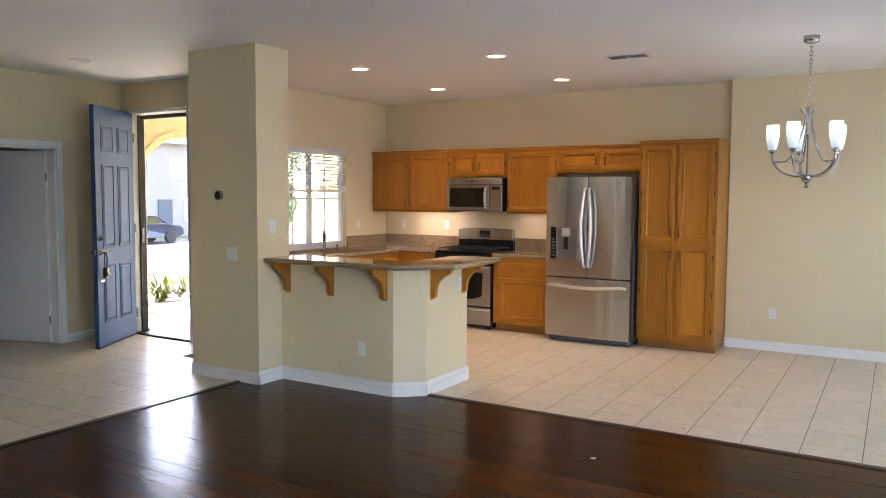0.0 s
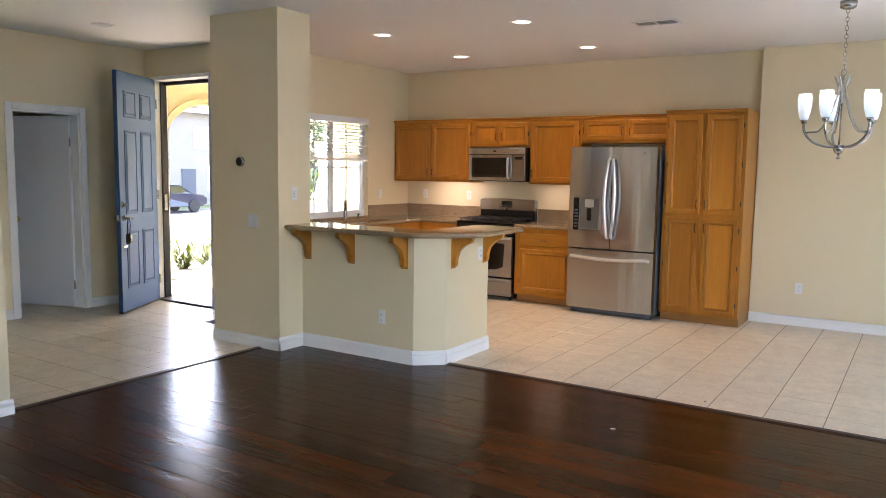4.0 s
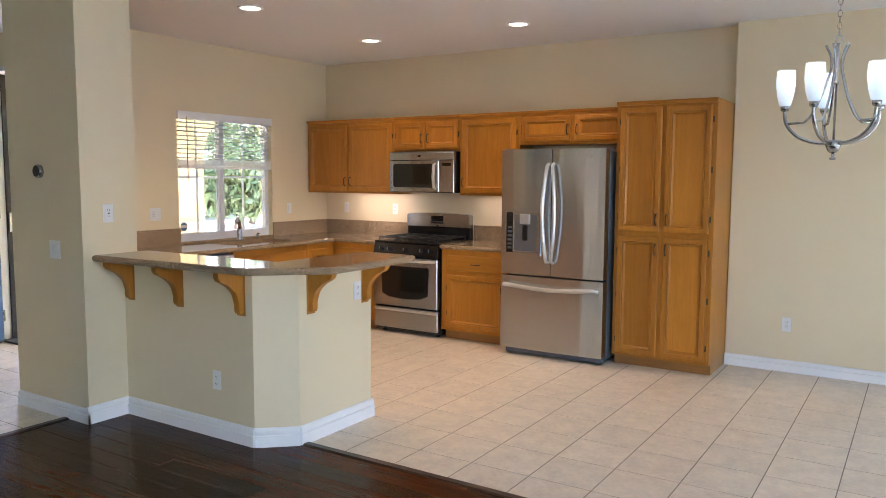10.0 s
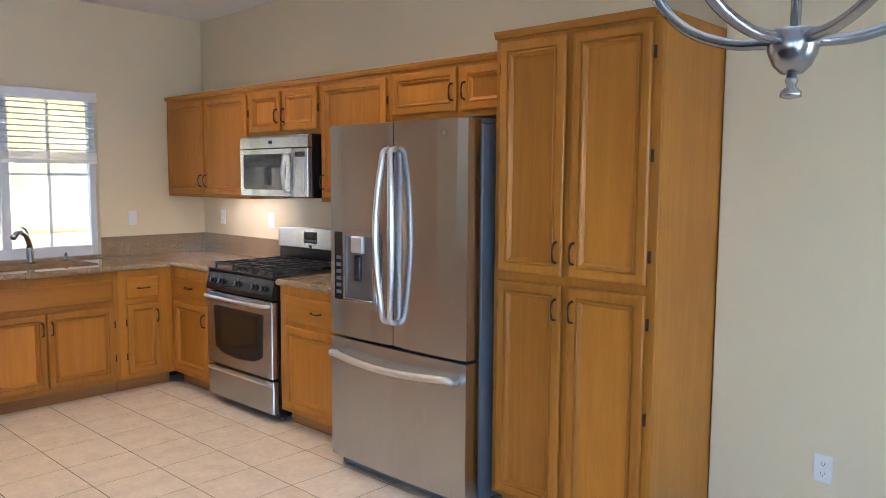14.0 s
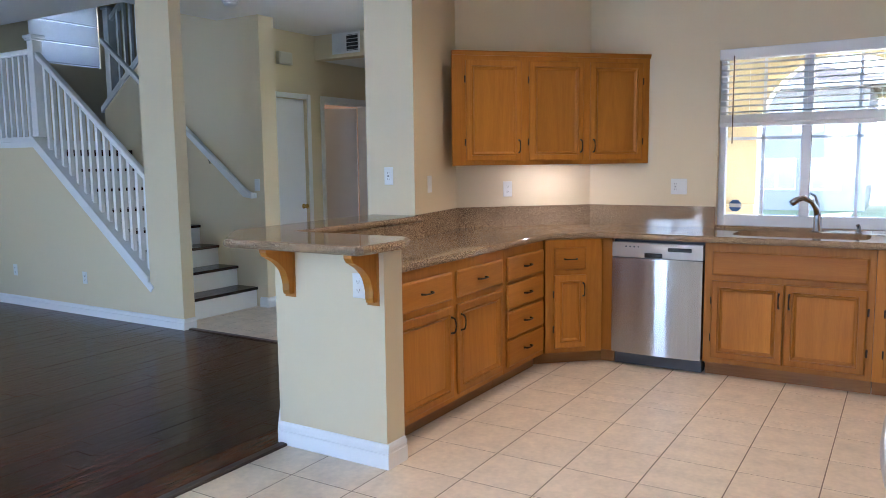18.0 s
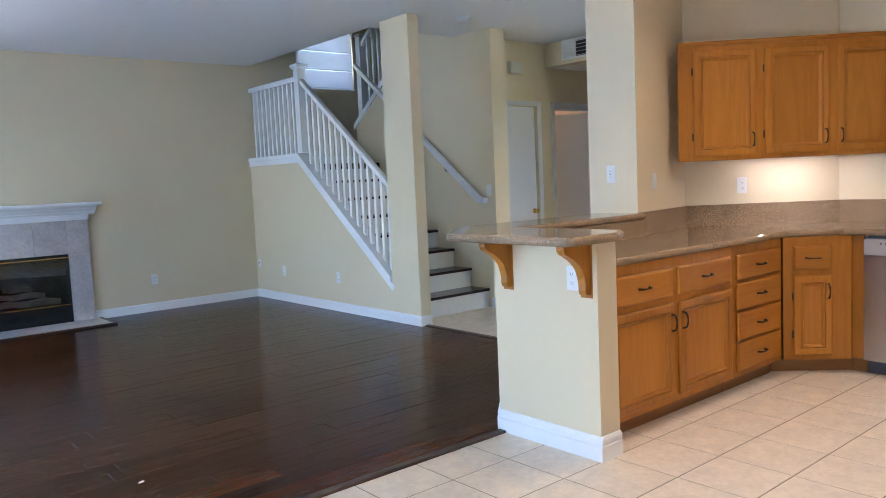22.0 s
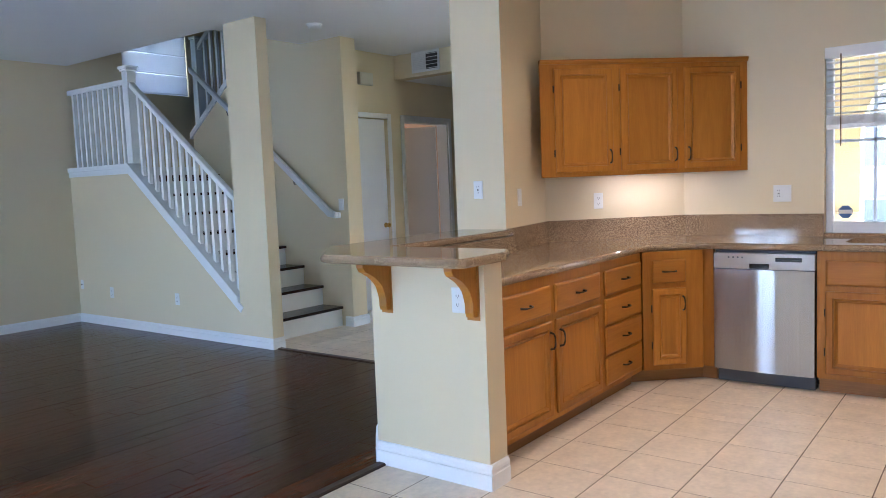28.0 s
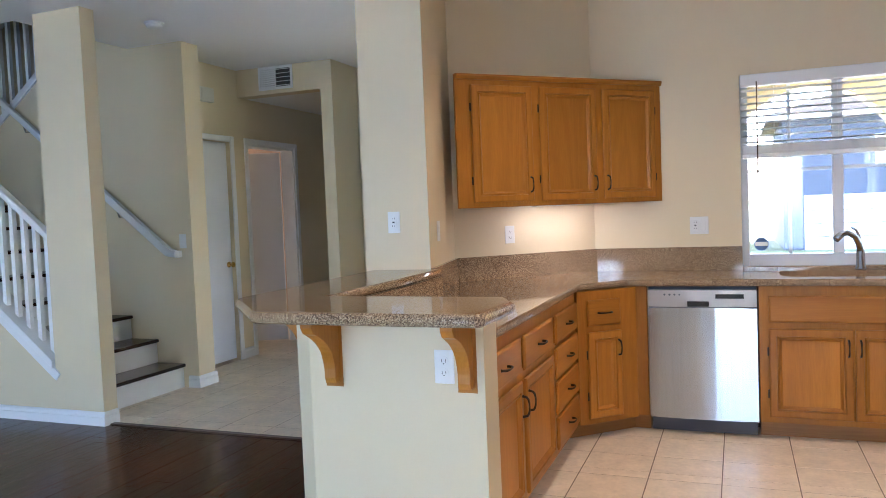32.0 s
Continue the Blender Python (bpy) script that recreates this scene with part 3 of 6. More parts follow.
def baseboard(a, b, side, h=0.098):
    """A moulded skirting along the floor from a to b; side turns its face."""
    (x0, y0), (x1, y1) = a, b
    d = Vector((x1 - x0, y1 - y0, 0))
    n = Vector((-d.y, d.x, 0)).normalized() * side
    bm = bmesh.new()
    prof = ((0, 0), (0.016, 0), (0.016, h * 0.60), (0.0115, h * 0.63), (0.0115, h * 0.70), (0.0135, h * 0.74), (0.0125, h * 0.86), (0.006, h * 0.97), (0, h))
    rows = [[bm.verts.new(Vector((x, y, 0)) + n * p + Vector((0, 0, z))) for p, z in prof] for x, y in (a, b)]
    for k in range(len(prof)):
        bm.faces.new((rows[0][k], rows[0][(k + 1) % len(prof)], rows[1][(k + 1) % len(prof)], rows[1][k]))
    bm.faces.new(rows[0][::-1])
    bm.faces.new(rows[1])
    return structure("baseboard", bm, TRIM)


HX, HY = 2.88, -3.70
for a, b, s in (((4.49, -0.14), (7.9, -0.14), -1), ((1.53, -3.60), (1.53, -3.993), 1), ((1.546, -3.977), (0.74, -3.977), 1), ((0.74, -3.977), (-0.26, -3.02), 1),
                ((1.546, HY), (2.69, HY), -1), ((2.69, HY), (HX, -3.53), -1), ((HX, -3.53), (HX, -2.854), -1), ((HX, -2.87), (2.74, -2.87), -1),
                ((1.36, -6.074), (1.36, -9.3), 1), ((1.36, -6.09), (1.24, -6.09), -1), ((1.376, -9.3), (3.27, -9.3), 1), ((4.68, -9.3), (7.9, -9.3), 1),
                ((-1.5, -3.0), (-1.5, -3.735), 1), ((-1.5, -4.565), (-1.5, -5.55), 1), ((-1.484, -5.55), (-1.0, -5.55), 1), ((-1.0, -5.534), (-1.0, -5.67), 1),
                ((0.266, -6.2), (0.034, -6.2), -1), ((0.25, -6.2), (0.25, -6.30), 1), ((0.05, -6.2), (0.05, -6.6), -1), ((-0.895, -6.6), (-1.065, -6.6), -1), ((0.034, -6.6), (-0.305, -6.6), -1),
                ((7.9, -9.3), (7.9, PY0 - 0.02), 1), ((7.9, PY1 + 0.02), (7.9, -0.14), 1)):
    baseboard(a, b, s, 0.115 if -3.8 < a[1] < -2.8 and 1.5 < a[0] < 3 else 0.098)

# half wall of the peninsula
structure("wall_peninsula", prism([(1.53, HY), (2.69, HY), (HX, -3.53), (HX, -2.87), (2.74, -2.87), (2.74, -3.55), (1.53, -3.55)], 0, 1.017), PAINT)


# windows and doors
def casing(name, axis, a, b, z, at, out, w=0.065, t=0.018):
    """Trim round an opening from a to b, up to z, on the wall plane at; out is the side it stands on."""
    for q in ((a - w, 0, a, z + w), (b, 0, b + w, z + w), (a, z, b, z + w)):
        lo, hi = (at, at + out * t)
        c = (q[0], lo, q[1], q[2], hi, q[3]) if axis == "x" else (lo, q[0], q[1], hi, q[2], q[3])
        structure(name, box(*c, bevel=0.004), TRIM)


casing("trim", "y", GY0, GY1, 2.05, -1.5, 1)
casing("trim", "x", CX0, CX1, 2.10, -6.6, 1, 0.055)
casing("trim", "x", EX0, EX1, 2.10, -6.6, 1, 0.055)
structure("door_jamb", boxes((-1.65, GY0, 0, -1.5, GY0 + 0.02, 2.05), (-1.65, GY1 - 0.02, 0, -1.5, GY1, 2.05), (-1.65, GY0, 2.03, -1.5, GY1, 2.05)), TRIM)
structure("door_jamb", boxes((EX0, -6.75, 0, EX0 + 0.02, -6.6, 2.10), (EX1 - 0.02, -6.75, 0, EX1, -6.6, 2.10), (EX0, -6.75, 2.08, EX1, -6.6, 2.10)), TRIM)
structure("entry_jamb", boxes((DX0, -3.02, 0, DX0 + 0.04, -2.83, DZ), (DX1 - 0.04, -3.02, 0, DX1, -2.83, DZ), (DX0, -3.02, DZ - 0.04, DX1, -2.83, DZ), bevel=0.003), TRIM)
structure("entry_threshold", boxes((DX0 + 0.04, -3.03, 0.0, DX1 - 0.04, -2.83, 0.02), bevel=0.004), ALU)


# ---------------------------------------------------------------- cabinets
def pull_mesh(vertical):
    n, half, out = 8, 0.044, 0.024
    pts = [(-half, 0, 0)] + [(-half * 0.96 * math.cos(math.pi * k / n), -0.006 - out * math.sin(math.pi * k / n) ** 0.6, 0) for k in range(n + 1)] + [(half, 0, 0)]
    if vertical:
        pts = [(0, y, x) for x, y, z in pts]
    rs = [0.0065] + [0.0035 + 0.002 * abs(math.cos(math.pi * k / n)) for k in range(n + 1)] + [0.0065]
    bm = tube(pts, rs, 8)
    me = bpy.data.meshes.new("handle")
    bmesh.ops.recalc_face_normals(bm, faces=bm.faces)
    bm.to_mesh(me)
    bm.free()
    me.materials.append(BRONZE)
    for f in me.polygons:
        f.use_smooth = True
    return me


PULL_V, PULL_H = pull_mesh(True), pull_mesh(False)
bm = tube([(0, -0.004, -0.022), (0, -0.004, 0.022)], 0.0035, 8)
box(-0.002, -0.004, -0.024, 0.008, 0, 0.024, bm=bm)
HINGE = bpy.data.meshes.new("hinge")
bm.to_mesh(HINGE)
bm.free()
HINGE.materials.append(BRONZE)


def child(name, me, parent, at, turn=0):
    ob = new(name, me)
    ob.parent = parent
    ob.matrix_basis = pose(*at, 0, 0, turn)
    return ob


def cabinet_door(cab, x, z, w, h, depth, hinge, grip):
    """A framed door with a flat inset panel. hinge: l or r; grip: where the pull sits, t or b."""
    t = 0.023
    bm = rings_panel(w, h, [(0.008, 0), (0.008, 0.006), (0, 0.008), (0, t - 0.006), (0.003, t - 0.002), (0.009, t), (0.038, t), (0.0400, t - 0.007), (0.043, t - 0.0075), (0.047, t - 0.0015), (0.052, t - 0.003), (0.058, t - 0.011), (0.066, t - 0.0165)], cap=False)
    d = part("door", bm, OAK_V, cab)
    d.matrix_basis = pose(x, -depth, z)
    part("panel", rings_panel(w - 0.13, h - 0.13, [(0, 0.002), (0, t - 0.0175), (0.002, t - 0.017)], x0=0.065, z0=0.065), OAK_V, d)
    hx = 0.024 if hinge == "r" else w - 0.024
    child("handle", PULL_V, d, (hx, -t, h - 0.10 if grip == "t" else 0.10))
    for k in (0.13, h - 0.13) if h < 0.9 else (0.11, h / 2, h - 0.11):
        child("hinge", HINGE, d, (-0.006 if hinge == "l" else w + 0.006, -0.005, k))
    return d


def drawer_front(cab, x, z, w, h, depth, grip=True):
    t = 0.02
    d = part("drawer", rings_panel(w, h, [(0.008, 0), (0.008, 0.006), (0, 0.008), (0, t - 0.008), (0.004, t - 0.003), (0.012, t), (0.018, t)]), OAK_H, cab)
    d.matrix_basis = pose(x, -depth, z)
    if grip:
        child("handle", PULL_H, d, (w / 2, -t, h / 2))
    return d


def cabinet(name, m, w, depth, z0, z1, label, doors=(), drawers=(), toe=0.0, crown=False, outline=None, group="kitchen cabinets"):
    cab = thing(name, m, label, "cabinet", group)
    lo = z0 + toe
    if outline:
        part("body", prism(outline, lo, z1), OAK_V, cab)
    else:
        part("body", box(0, 0, lo, w, -depth + 0.02, z1), OAK_V, cab)
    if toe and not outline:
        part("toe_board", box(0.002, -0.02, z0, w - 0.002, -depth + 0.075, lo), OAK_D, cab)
    # face frame: stiles and rails between the fronts
    zs = [q[1] for q in doors + drawers] + [q[1] + q[3] for q in doors + drawers]
    part("face_frame", box(0, -depth + 0.02, lo, w, -depth, z1, bevel=0.0015), OAK_V, cab)
    if crown:
        part("crown", prism([(0.001, z1 - 0.03), (-0.012, z1 - 0.03), (-0.022, z1 - 0.012), (-0.022, z1), (0.001, z1)], 0, w, "x"), OAK_H, cab).location = (0, -depth, 0)
    for q in doors:
        cabinet_door(cab, *q[:4], depth, *q[4:])
    for q in drawers:
        drawer_front(cab, *q[:4], depth, *q[4:])
    return cab


UP0, UP1, DB = 1.37, 2.152, 0.31
cabinet("wall_cabinet", pose(0.003, -0.001, 0), 1.192, DB, UP0, UP1, "honey oak double-door wall cabinet above the granite counter",
        ((0.03, 1.395, 0.545, 0.70, "l", "b"), (0.60, 1.395, 0.565, 0.70, "r", "b")), crown=True)
cabinet("wall_cabinet", pose(1.197, -0.001, 0), 0.79, DB, 1.805, UP1, "short honey oak double-door wall cabinet above the microwave",
        ((0.025, 1.83, 0.35, 0.265, "l", "b"), (0.405, 1.83, 0.36, 0.265, "r", "b")), crown=True)
cabinet("wall_cabinet", pose(1.989, -0.001, 0), 0.643, DB, UP0, UP1, "honey oak single-door wall cabinet beside the microwave", ((0.025, 1.395, 0.585, 0.70, "r", "b"),), crown=True)
cabinet("wall_cabinet", pose(2.634, -0.001, 0), 1.064, DB, 1.845, UP1, "short honey oak double-door wall cabinet above the refrigerator",
        ((0.03, 1.875, 0.48, 0.225, "l", "b"), (0.55, 1.875, 0.48, 0.225, "r", "b")), crown=True)
cabinet("pantry_cabinet", pose(3.70, -0.001, 0), 0.785, 0.68, 0, 2.155, "tall honey oak pantry cabinet with four doors",
        ((0.035, 0.115, 0.335, 0.965, "l", "t"), (0.405, 0.115, 0.345, 0.965, "r", "t"), (0.035, 1.12, 0.335, 0.985, "l", "b"), (0.405, 1.12, 0.345, 0.985, "r", "b")), toe=0.09, crown=True)
TOP, TK = 0.868, 0.095
cabinet("base_cabinet", pose(1.985, -0.001, 0), 0.735, 0.63, 0, TOP, "honey oak base cabinet with one door and drawer beside the stove",
        ((0.07, 0.13, 0.62, 0.50, "l", "t"),), ((0.07, 0.665, 0.62, 0.15),), toe=TK)
cabinet("base_cabinet", pose(0.635, -0.001, 0), 0.56, 0.63, 0, TOP, "honey oak corner base cabinet with one door and drawer",
        ((0.05, 0.13, 0.46, 0.50, "l", "t"),), ((0.05, 0.665, 0.46, 0.15),), toe=TK)
cabinet("base_cabinet", pose(0.001, -1.03, 0, 0, 0, 90), 0.40, 0.63, 0, TOP, "narrow honey oak base cabinet with one door and drawer",
        ((0.055, 0.13, 0.235, 0.50, "l", "t"),), ((0.055, 0.665, 0.235, 0.15),), toe=TK)
cabinet("sink_cabinet", pose(0.001, -1.985, 0, 0, 0, 90), 0.953, 0.63, 0, TOP, "honey oak sink base cabinet with two doors below the window",
        ((0.05, 0.13, 0.42, 0.50, "l", "t"), (0.48, 0.13, 0.435, 0.50, "r", "t")), ((0.05, 0.665, 0.865, 0.15, False),), toe=TK)
pc = cabinet("base_cabinet", pose(2.738, -3.552, 0, 0, 0, 180), 1.20, 0.59, 0, TOP, "honey oak peninsula base cabinet with two doors and two drawers",
             ((0.055, 0.13, 0.52, 0.50, "l", "t"), (0.63, 0.13, 0.53, 0.50, "r", "t")), ((0.055, 0.665, 0.52, 0.15), (0.63, 0.665, 0.53, 0.15)), toe=TK)
cabinet("drawer_cabinet", pose(1.536, -3.552, 0, 0, 0, 180), 0.59, 0.59, 0, TOP, "honey oak base cabinet with a stack of four drawers",
        (), ((0.03, 0.13, 0.53, 0.165), (0.03, 0.31, 0.53, 0.165), (0.03, 0.49, 0.53, 0.155), (0.03, 0.665, 0.53, 0.15)), toe=TK)
# the angled units in the corner
cc = thing("corner_base_cabinet", pose(0.93, -2.963, 0, 0, 0, 133), "angled honey oak corner base cabinet with a narrow door and drawer", "cabinet", "kitchen cabinets")
part("body", prism([(0, 0.001), (0.405, 0.001), (0.405, 0.30), (0.0, 0.30)], TK, TOP), OAK_V, cc)
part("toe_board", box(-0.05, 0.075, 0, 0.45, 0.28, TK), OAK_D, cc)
part("face_frame", box(0, -0.02, TK, 0.405, 0, TOP, bevel=0.0015), OAK_V, cc)
cabinet_door(cc, 0.06, 0.13, 0.225, 0.50, 0.02, "l", "t")
drawer_front(cc, 0.06, 0.665, 0.225, 0.15, 0.02)
fl = thing("cabinet_filler", pose(0.001, -2.695, 0, 0, 0, 90), "honey oak filler panel beside the dishwasher", "cabinet panel")
part("panel", box(0, -0.60, TK, 0.10, -0.632, TOP, bevel=0.002), OAK_V, fl)
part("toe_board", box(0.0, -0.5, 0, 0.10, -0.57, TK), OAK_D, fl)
uc = thing("corner_wall_cabinet", pose(1.055, -3.598, 0, 0, 0, 135), "honey oak three-door wall cabinet across the kitchen corner", "cabinet", "kitchen cabinets")
part("body", prism([(0, 0.021), (1.485, 0.021), (1.19, 0.315), (0.49, 0.315), (0.06, 0.06)], UP0, UP1), OAK_V, uc)
part("face_frame", box(0, 0.0, UP0, 1.486, 0.02, UP1, bevel=0.0015), OAK_V, uc)
part("crown", prism([(0.001, UP1 - 0.03), (-0.012, UP1 - 0.03), (-0.022, UP1 - 0.012), (-0.022, UP1), (0.001, UP1)], 0, 1.486, "x"), OAK_H, uc)
for x, w, hg in ((0.095, 0.405, "l"), (0.555, 0.41, "l"), (1.015, 0.41, "r")):
    cabinet_door(uc, x, 1.40, w, 0.69, 0.0, hg, "b")


# ---------------------------------------------------------------- stone tops
def offset_poly(pts, d):
    """The polygon set in by d (counter-clockwise order)."""
    out, n = [], len(pts)
    for i in range(n):
        a, b, c = (Vector(pts[j % n]) for j in (i - 1, i, i + 1))
        u, v = (b - a).normalized(), (c - b).normalized()
        nu, nv = Vector((-u.y, u.x)), Vector((-v.y, v.x))
        k = (nu + nv)
        k = k / max(0.2, k.dot(nu))
        out.append(tuple(b + k * d))
    return out


def slab(outer, z0, z1, hole=None, r=0.012):
    """A stone top with a rounded edge and, if asked, a hole."""
    area2 = sum(a[0] * b[1] - b[0] * a[1] for a, b in zip(outer, outer[1:] + outer[:1]))
    if area2 < 0:
        outer = outer[::-1]
    bm = bmesh.new()
    h = z1 - z0
    rows = []
    for d, z in ((r, z0), (r * 0.3, z0 + h * 0.15), (0, z0 + h * 0.4), (0, z0 + h * 0.6), (r * 0.3, z1 - h * 0.15), (r, z1)):
        rows.append([bm.verts.new((*p, z)) for p in offset_poly(outer, d)])
    n = len(outer)
    for a, b in zip(rows, rows[1:]):
        for k in range(n):
            bm.faces.new((a[k], a[(k + 1) % n], b[(k + 1) % n], b[k]))
    holes = []
    if hole:
        for z in (z0, z1):
            holes.append([bm.verts.new((*p, z)) for p in hole])
        m = len(hole)
        for k in range(m):
            bm.faces.new((holes[0][k], holes[0][(k + 1) % m], holes[1][(k + 1) % m], holes[1][k]))
    for j, row in ((0, rows[0]), (1, rows[-1])):
        es = [bm.edges.get((row[k], row[(k + 1) % n])) for k in range(n)]
        if holes:
            es += [bm.edges.get((holes[j][k], holes[j][(k + 1) % m])) for k in range(m)]
        bmesh.ops.triangle_fill(bm, use_beauty=True, edges=es)
    return bm


def round_rect(x0, y0, x1, y1, r, n=4):
    return arc(x1 - r, y1 - r, r, 0, 90, n) + arc(x0 + r, y1 - r, r, 90, 180, n) + arc(x0 + r, y0 + r, r, 180, 270, n) + arc(x1 - r, y0 + r, r, 270, 360, n)


SINK = round_rect(0.13, -1.86, 0.53, -1.08, 0.10)
CT0, CT1 = 0.870, 0.910
ct = thing("countertop", pose(0, 0, 0), "polished tan speckled granite countertop running round the kitchen", "countertop")
part("slab", slab([(0.0, 0.0), (0.0, -3.0), (0.75, -3.75), (1.53, -3.60), (1.53, -3.552), (2.738, -3.552), (2.738, -2.935), (0.90, -2.935), (0.667, -2.70), (0.667, -0.66), (1.195, -0.66), (1.195, 0.0)], CT0, CT1, SINK), GRANITE, ct)
part("slab", slab([(1.978, 0.0), (1.978, -0.66), (2.722, -0.66), (2.722, 0.0)], CT0, CT1), GRANITE, ct)


def splash(a, b, t, z0=CT1, z1=1.06):
    """An upright granite strip along a wall from a to b, t thick to the left of that way."""
    (x0, y0), (x1, y1) = a, b
    d = Vector((x1 - x0, y1 - y0)).normalized()
    n = Vector((-d.y, d.x)) * t
    return part("backsplash", prism([a, b, (x1 + n.x, y1 + n.y), (x0 + n.x, y0 + n.y)], z0, z1, bevel=0.0), GRANITE, ct)


splash((0.02, -0.001), (1.195, -0.001), -0.02)
splash((1.978, -0.001), (2.722, -0.001), -0.02)
splash((0.001, -0.001), (0.001, WY1 + 0.0), 0.02)
splash((0.001, WY0), (0.001, -3.0), 0.02)
splash((0.008, -3.0), (0.745, -3.737), 0.02)
splash((0.755, -3.747), (1.53, -3.598), 0.02)
splash((1.531, -3.551), (2.72, -3.551), 0.018, CT1, 1.016)
splash((2.739, -3.53), (2.739, -2.935), 0.018, CT1, 1.016)
part("sill", box(-0.10, WY0 + 0.001, WZ0 - 0.02, 0.012, WY1 - 0.001, WZ0 + 0.004, bevel=0.004), GRANITE, ct)
bar = thing("bar_top", pose(0, 0, 0), "raised tan speckled granite breakfast bar top with a clipped end", "countertop")
part("slab", slab([(1.545, -3.93), (2.80, -3.89), (2.835, -3.872), (3.162, -3.575), (3.175, -3.54), (3.175, -2.795), (3.15, -2.77), (2.86, -2.764), (2.72, -2.835), (2.72, -3.53), (1.545, -3.53)], 1.018, 1.058, r=0.014), GRANITE, bar)


def bracket(m):
    """A sawn oak corbel: a back leaf against the wall and a curved arm below the top."""
    b = thing("bracket", m, "curved honey oak corbel under the breakfast bar", "bracket", "bar brackets")
    prof = [(0, 0), (0, -0.245), (-0.028, -0.245), (-0.035, -0.225)] + [(-0.035 - 0.10 * (k / 8) ** 1.7 + 0.012 * math.sin(k / 8 * math.pi), -0.225 + 0.165 * (k / 8) ** 0.8) for k in range(1, 9)] + [(-0.165, -0.05), (-0.18, -0.028), (-0.18, 0)]
    part("arm", prism(prof, -0.022, 0.022, "x", bevel=0.003), OAK_V, b)
    part("back_plate", box(-0.034, -0.002, -0.262, 0.034, -0.0, 0.0), OAK_V, b)
    return b


for x in (1.60, 2.07, 2.60):
    bracket(pose(x, HY, 1.017))
for y in (-3.43, -2.93):
    bracket(pose(HX, y, 1.017, 0, 0, 90))

# ---------------------------------------------------------------- sink, tap
sk = thing("sink", pose(0, 0, 0), "double-bowl stainless steel undermount sink in the granite counter", "sink")
for y0, y1 in ((-1.86, -1.50), (-1.46, -1.08)):
    bm = bmesh.new()
    top, low = round_rect(0.12, y0 - 0.008, 0.54, y1 + 0.008, 0.09), round_rect(0.16, y0 + 0.03, 0.50, y1 - 0.03, 0.08)
    rows = [[bm.verts.new((*p, z)) for p in q] for q, z in ((top, CT0 - 0.001), (low, 0.70))]
    for k in range(len(top)):
        bm.faces.new((rows[0][k], rows[0][(k + 1) % len(top)], rows[1][(k + 1) % len(top)], rows[1][k]))
    bm.faces.new(rows[1])
    bo = part("bowl", bm, STEEL_H, sk, smooth=False)
    part("drain", lathe([(0.0, 0.0), (0.04, 0.0), (0.045, 0.006), (0.03, 0.004), (0.0, 0.002)], 16, centre=(0.33, (y0 + y1) / 2, 0.70)), NICKEL, bo)
fa = thing("faucet", pose(0.075, -1.40, CT1), "brushed nickel pull-out kitchen faucet with a lever handle", "faucet")
part("base", lathe([(0.032, 0.0), (0.032, 0.008), (0.026, 0.016), (0.024, 0.10), (0.020, 0.13), (0.0, 0.135)], 16), SATIN, fa, smooth=True)
part("spout", tube([(0, 0, 0.10), (0.01, -0.01, 0.155), (0.03, -0.035, 0.20), (0.07, -0.08, 0.225), (0.10, -0.115, 0.215), (0.125, -0.145, 0.19)], [0.021, 0.020, 0.018, 0.018, 0.020, 0.021], 10), SATIN, fa, smooth=True)
part("lever", tube([(0, 0, 0.13), (-0.01, -0.005, 0.19), (-0.005, -0.02, 0.235), (0.015, -0.05, 0.255)], [0.014, 0.012, 0.009, 0.007], 8), SATIN, fa, smooth=True)
sd = thing("soap_dispenser", pose(0.075, -1.16, CT1), "small brushed nickel soap dispenser beside the sink", "soap dispenser")
part("stem", lathe([(0.02, 0), (0.02, 0.006), (0.012, 0.012), (0.011, 0.045), (0.0, 0.05)], 12), SATIN, sd, smooth=True)
part("nozzle", tube([(0, 0, 0.04), (0.0, 0, 0.055), (0.04, -0.01, 0.052)], 0.007, 8), SATIN, sd, smooth=True)


# ---------------------------------------------------------------- refrigerator
def bowed(x0, x1, y0, y1, z0, z1, bulge, n=8, bevel=0.004):
    """A door leaf whose front swells outwards across its width."""
    front = [(x0 + (x1 - x0) * k / n, y1 - bulge * math.sin(math.pi * (0.06 + 0.88 * k / n))) for k in range(n + 1)]
    return prism([(x1, y0), (x0, y0)] + front, z0, z1, bevel=bevel)


fr = thing("refrigerator", pose(2.732, -0.03, 0), "stainless steel french-door refrigerator with a water dispenser", "refrigerator")
FW = 0.938
part("body", box(0.004, -0.02, 0.035, FW - 0.004, -0.70, 1.765, bevel=0.006), CHAR, fr, "dark grey painted steel cabinet body")
part("grille", box(0.03, -0.60, 0.012, FW - 0.03, -0.755, 0.058, bevel=0.004), CHAR, fr)
for x in (0.05, FW - 0.05):
    part("foot", lathe([(0.022, 0), (0.022, 0.02), (0.012, 0.03), (0.012, 0.05)], 12, centre=(x, -0.70, 0)), RUBBER, fr)
    part("foot", lathe([(0.022, 0), (0.022, 0.02), (0.012, 0.03), (0.012, 0.05)], 12, centre=(x, -0.10, 0)), RUBBER, fr)
    part("hinge_cover", box(x - 0.045, -0.60, 1.765, x + 0.045, -0.77, 1.79, bevel=0.006), CHAR, fr)
dl = part("door", bowed(0.0, 0.466, -0.715, -0.80, 0.715, 1.785, 0.012), STEEL_V, fr)
dr = part("door", bowed(0.472, FW, -0.715, -0.80, 0.715, 1.785, 0.012), STEEL_V, fr)
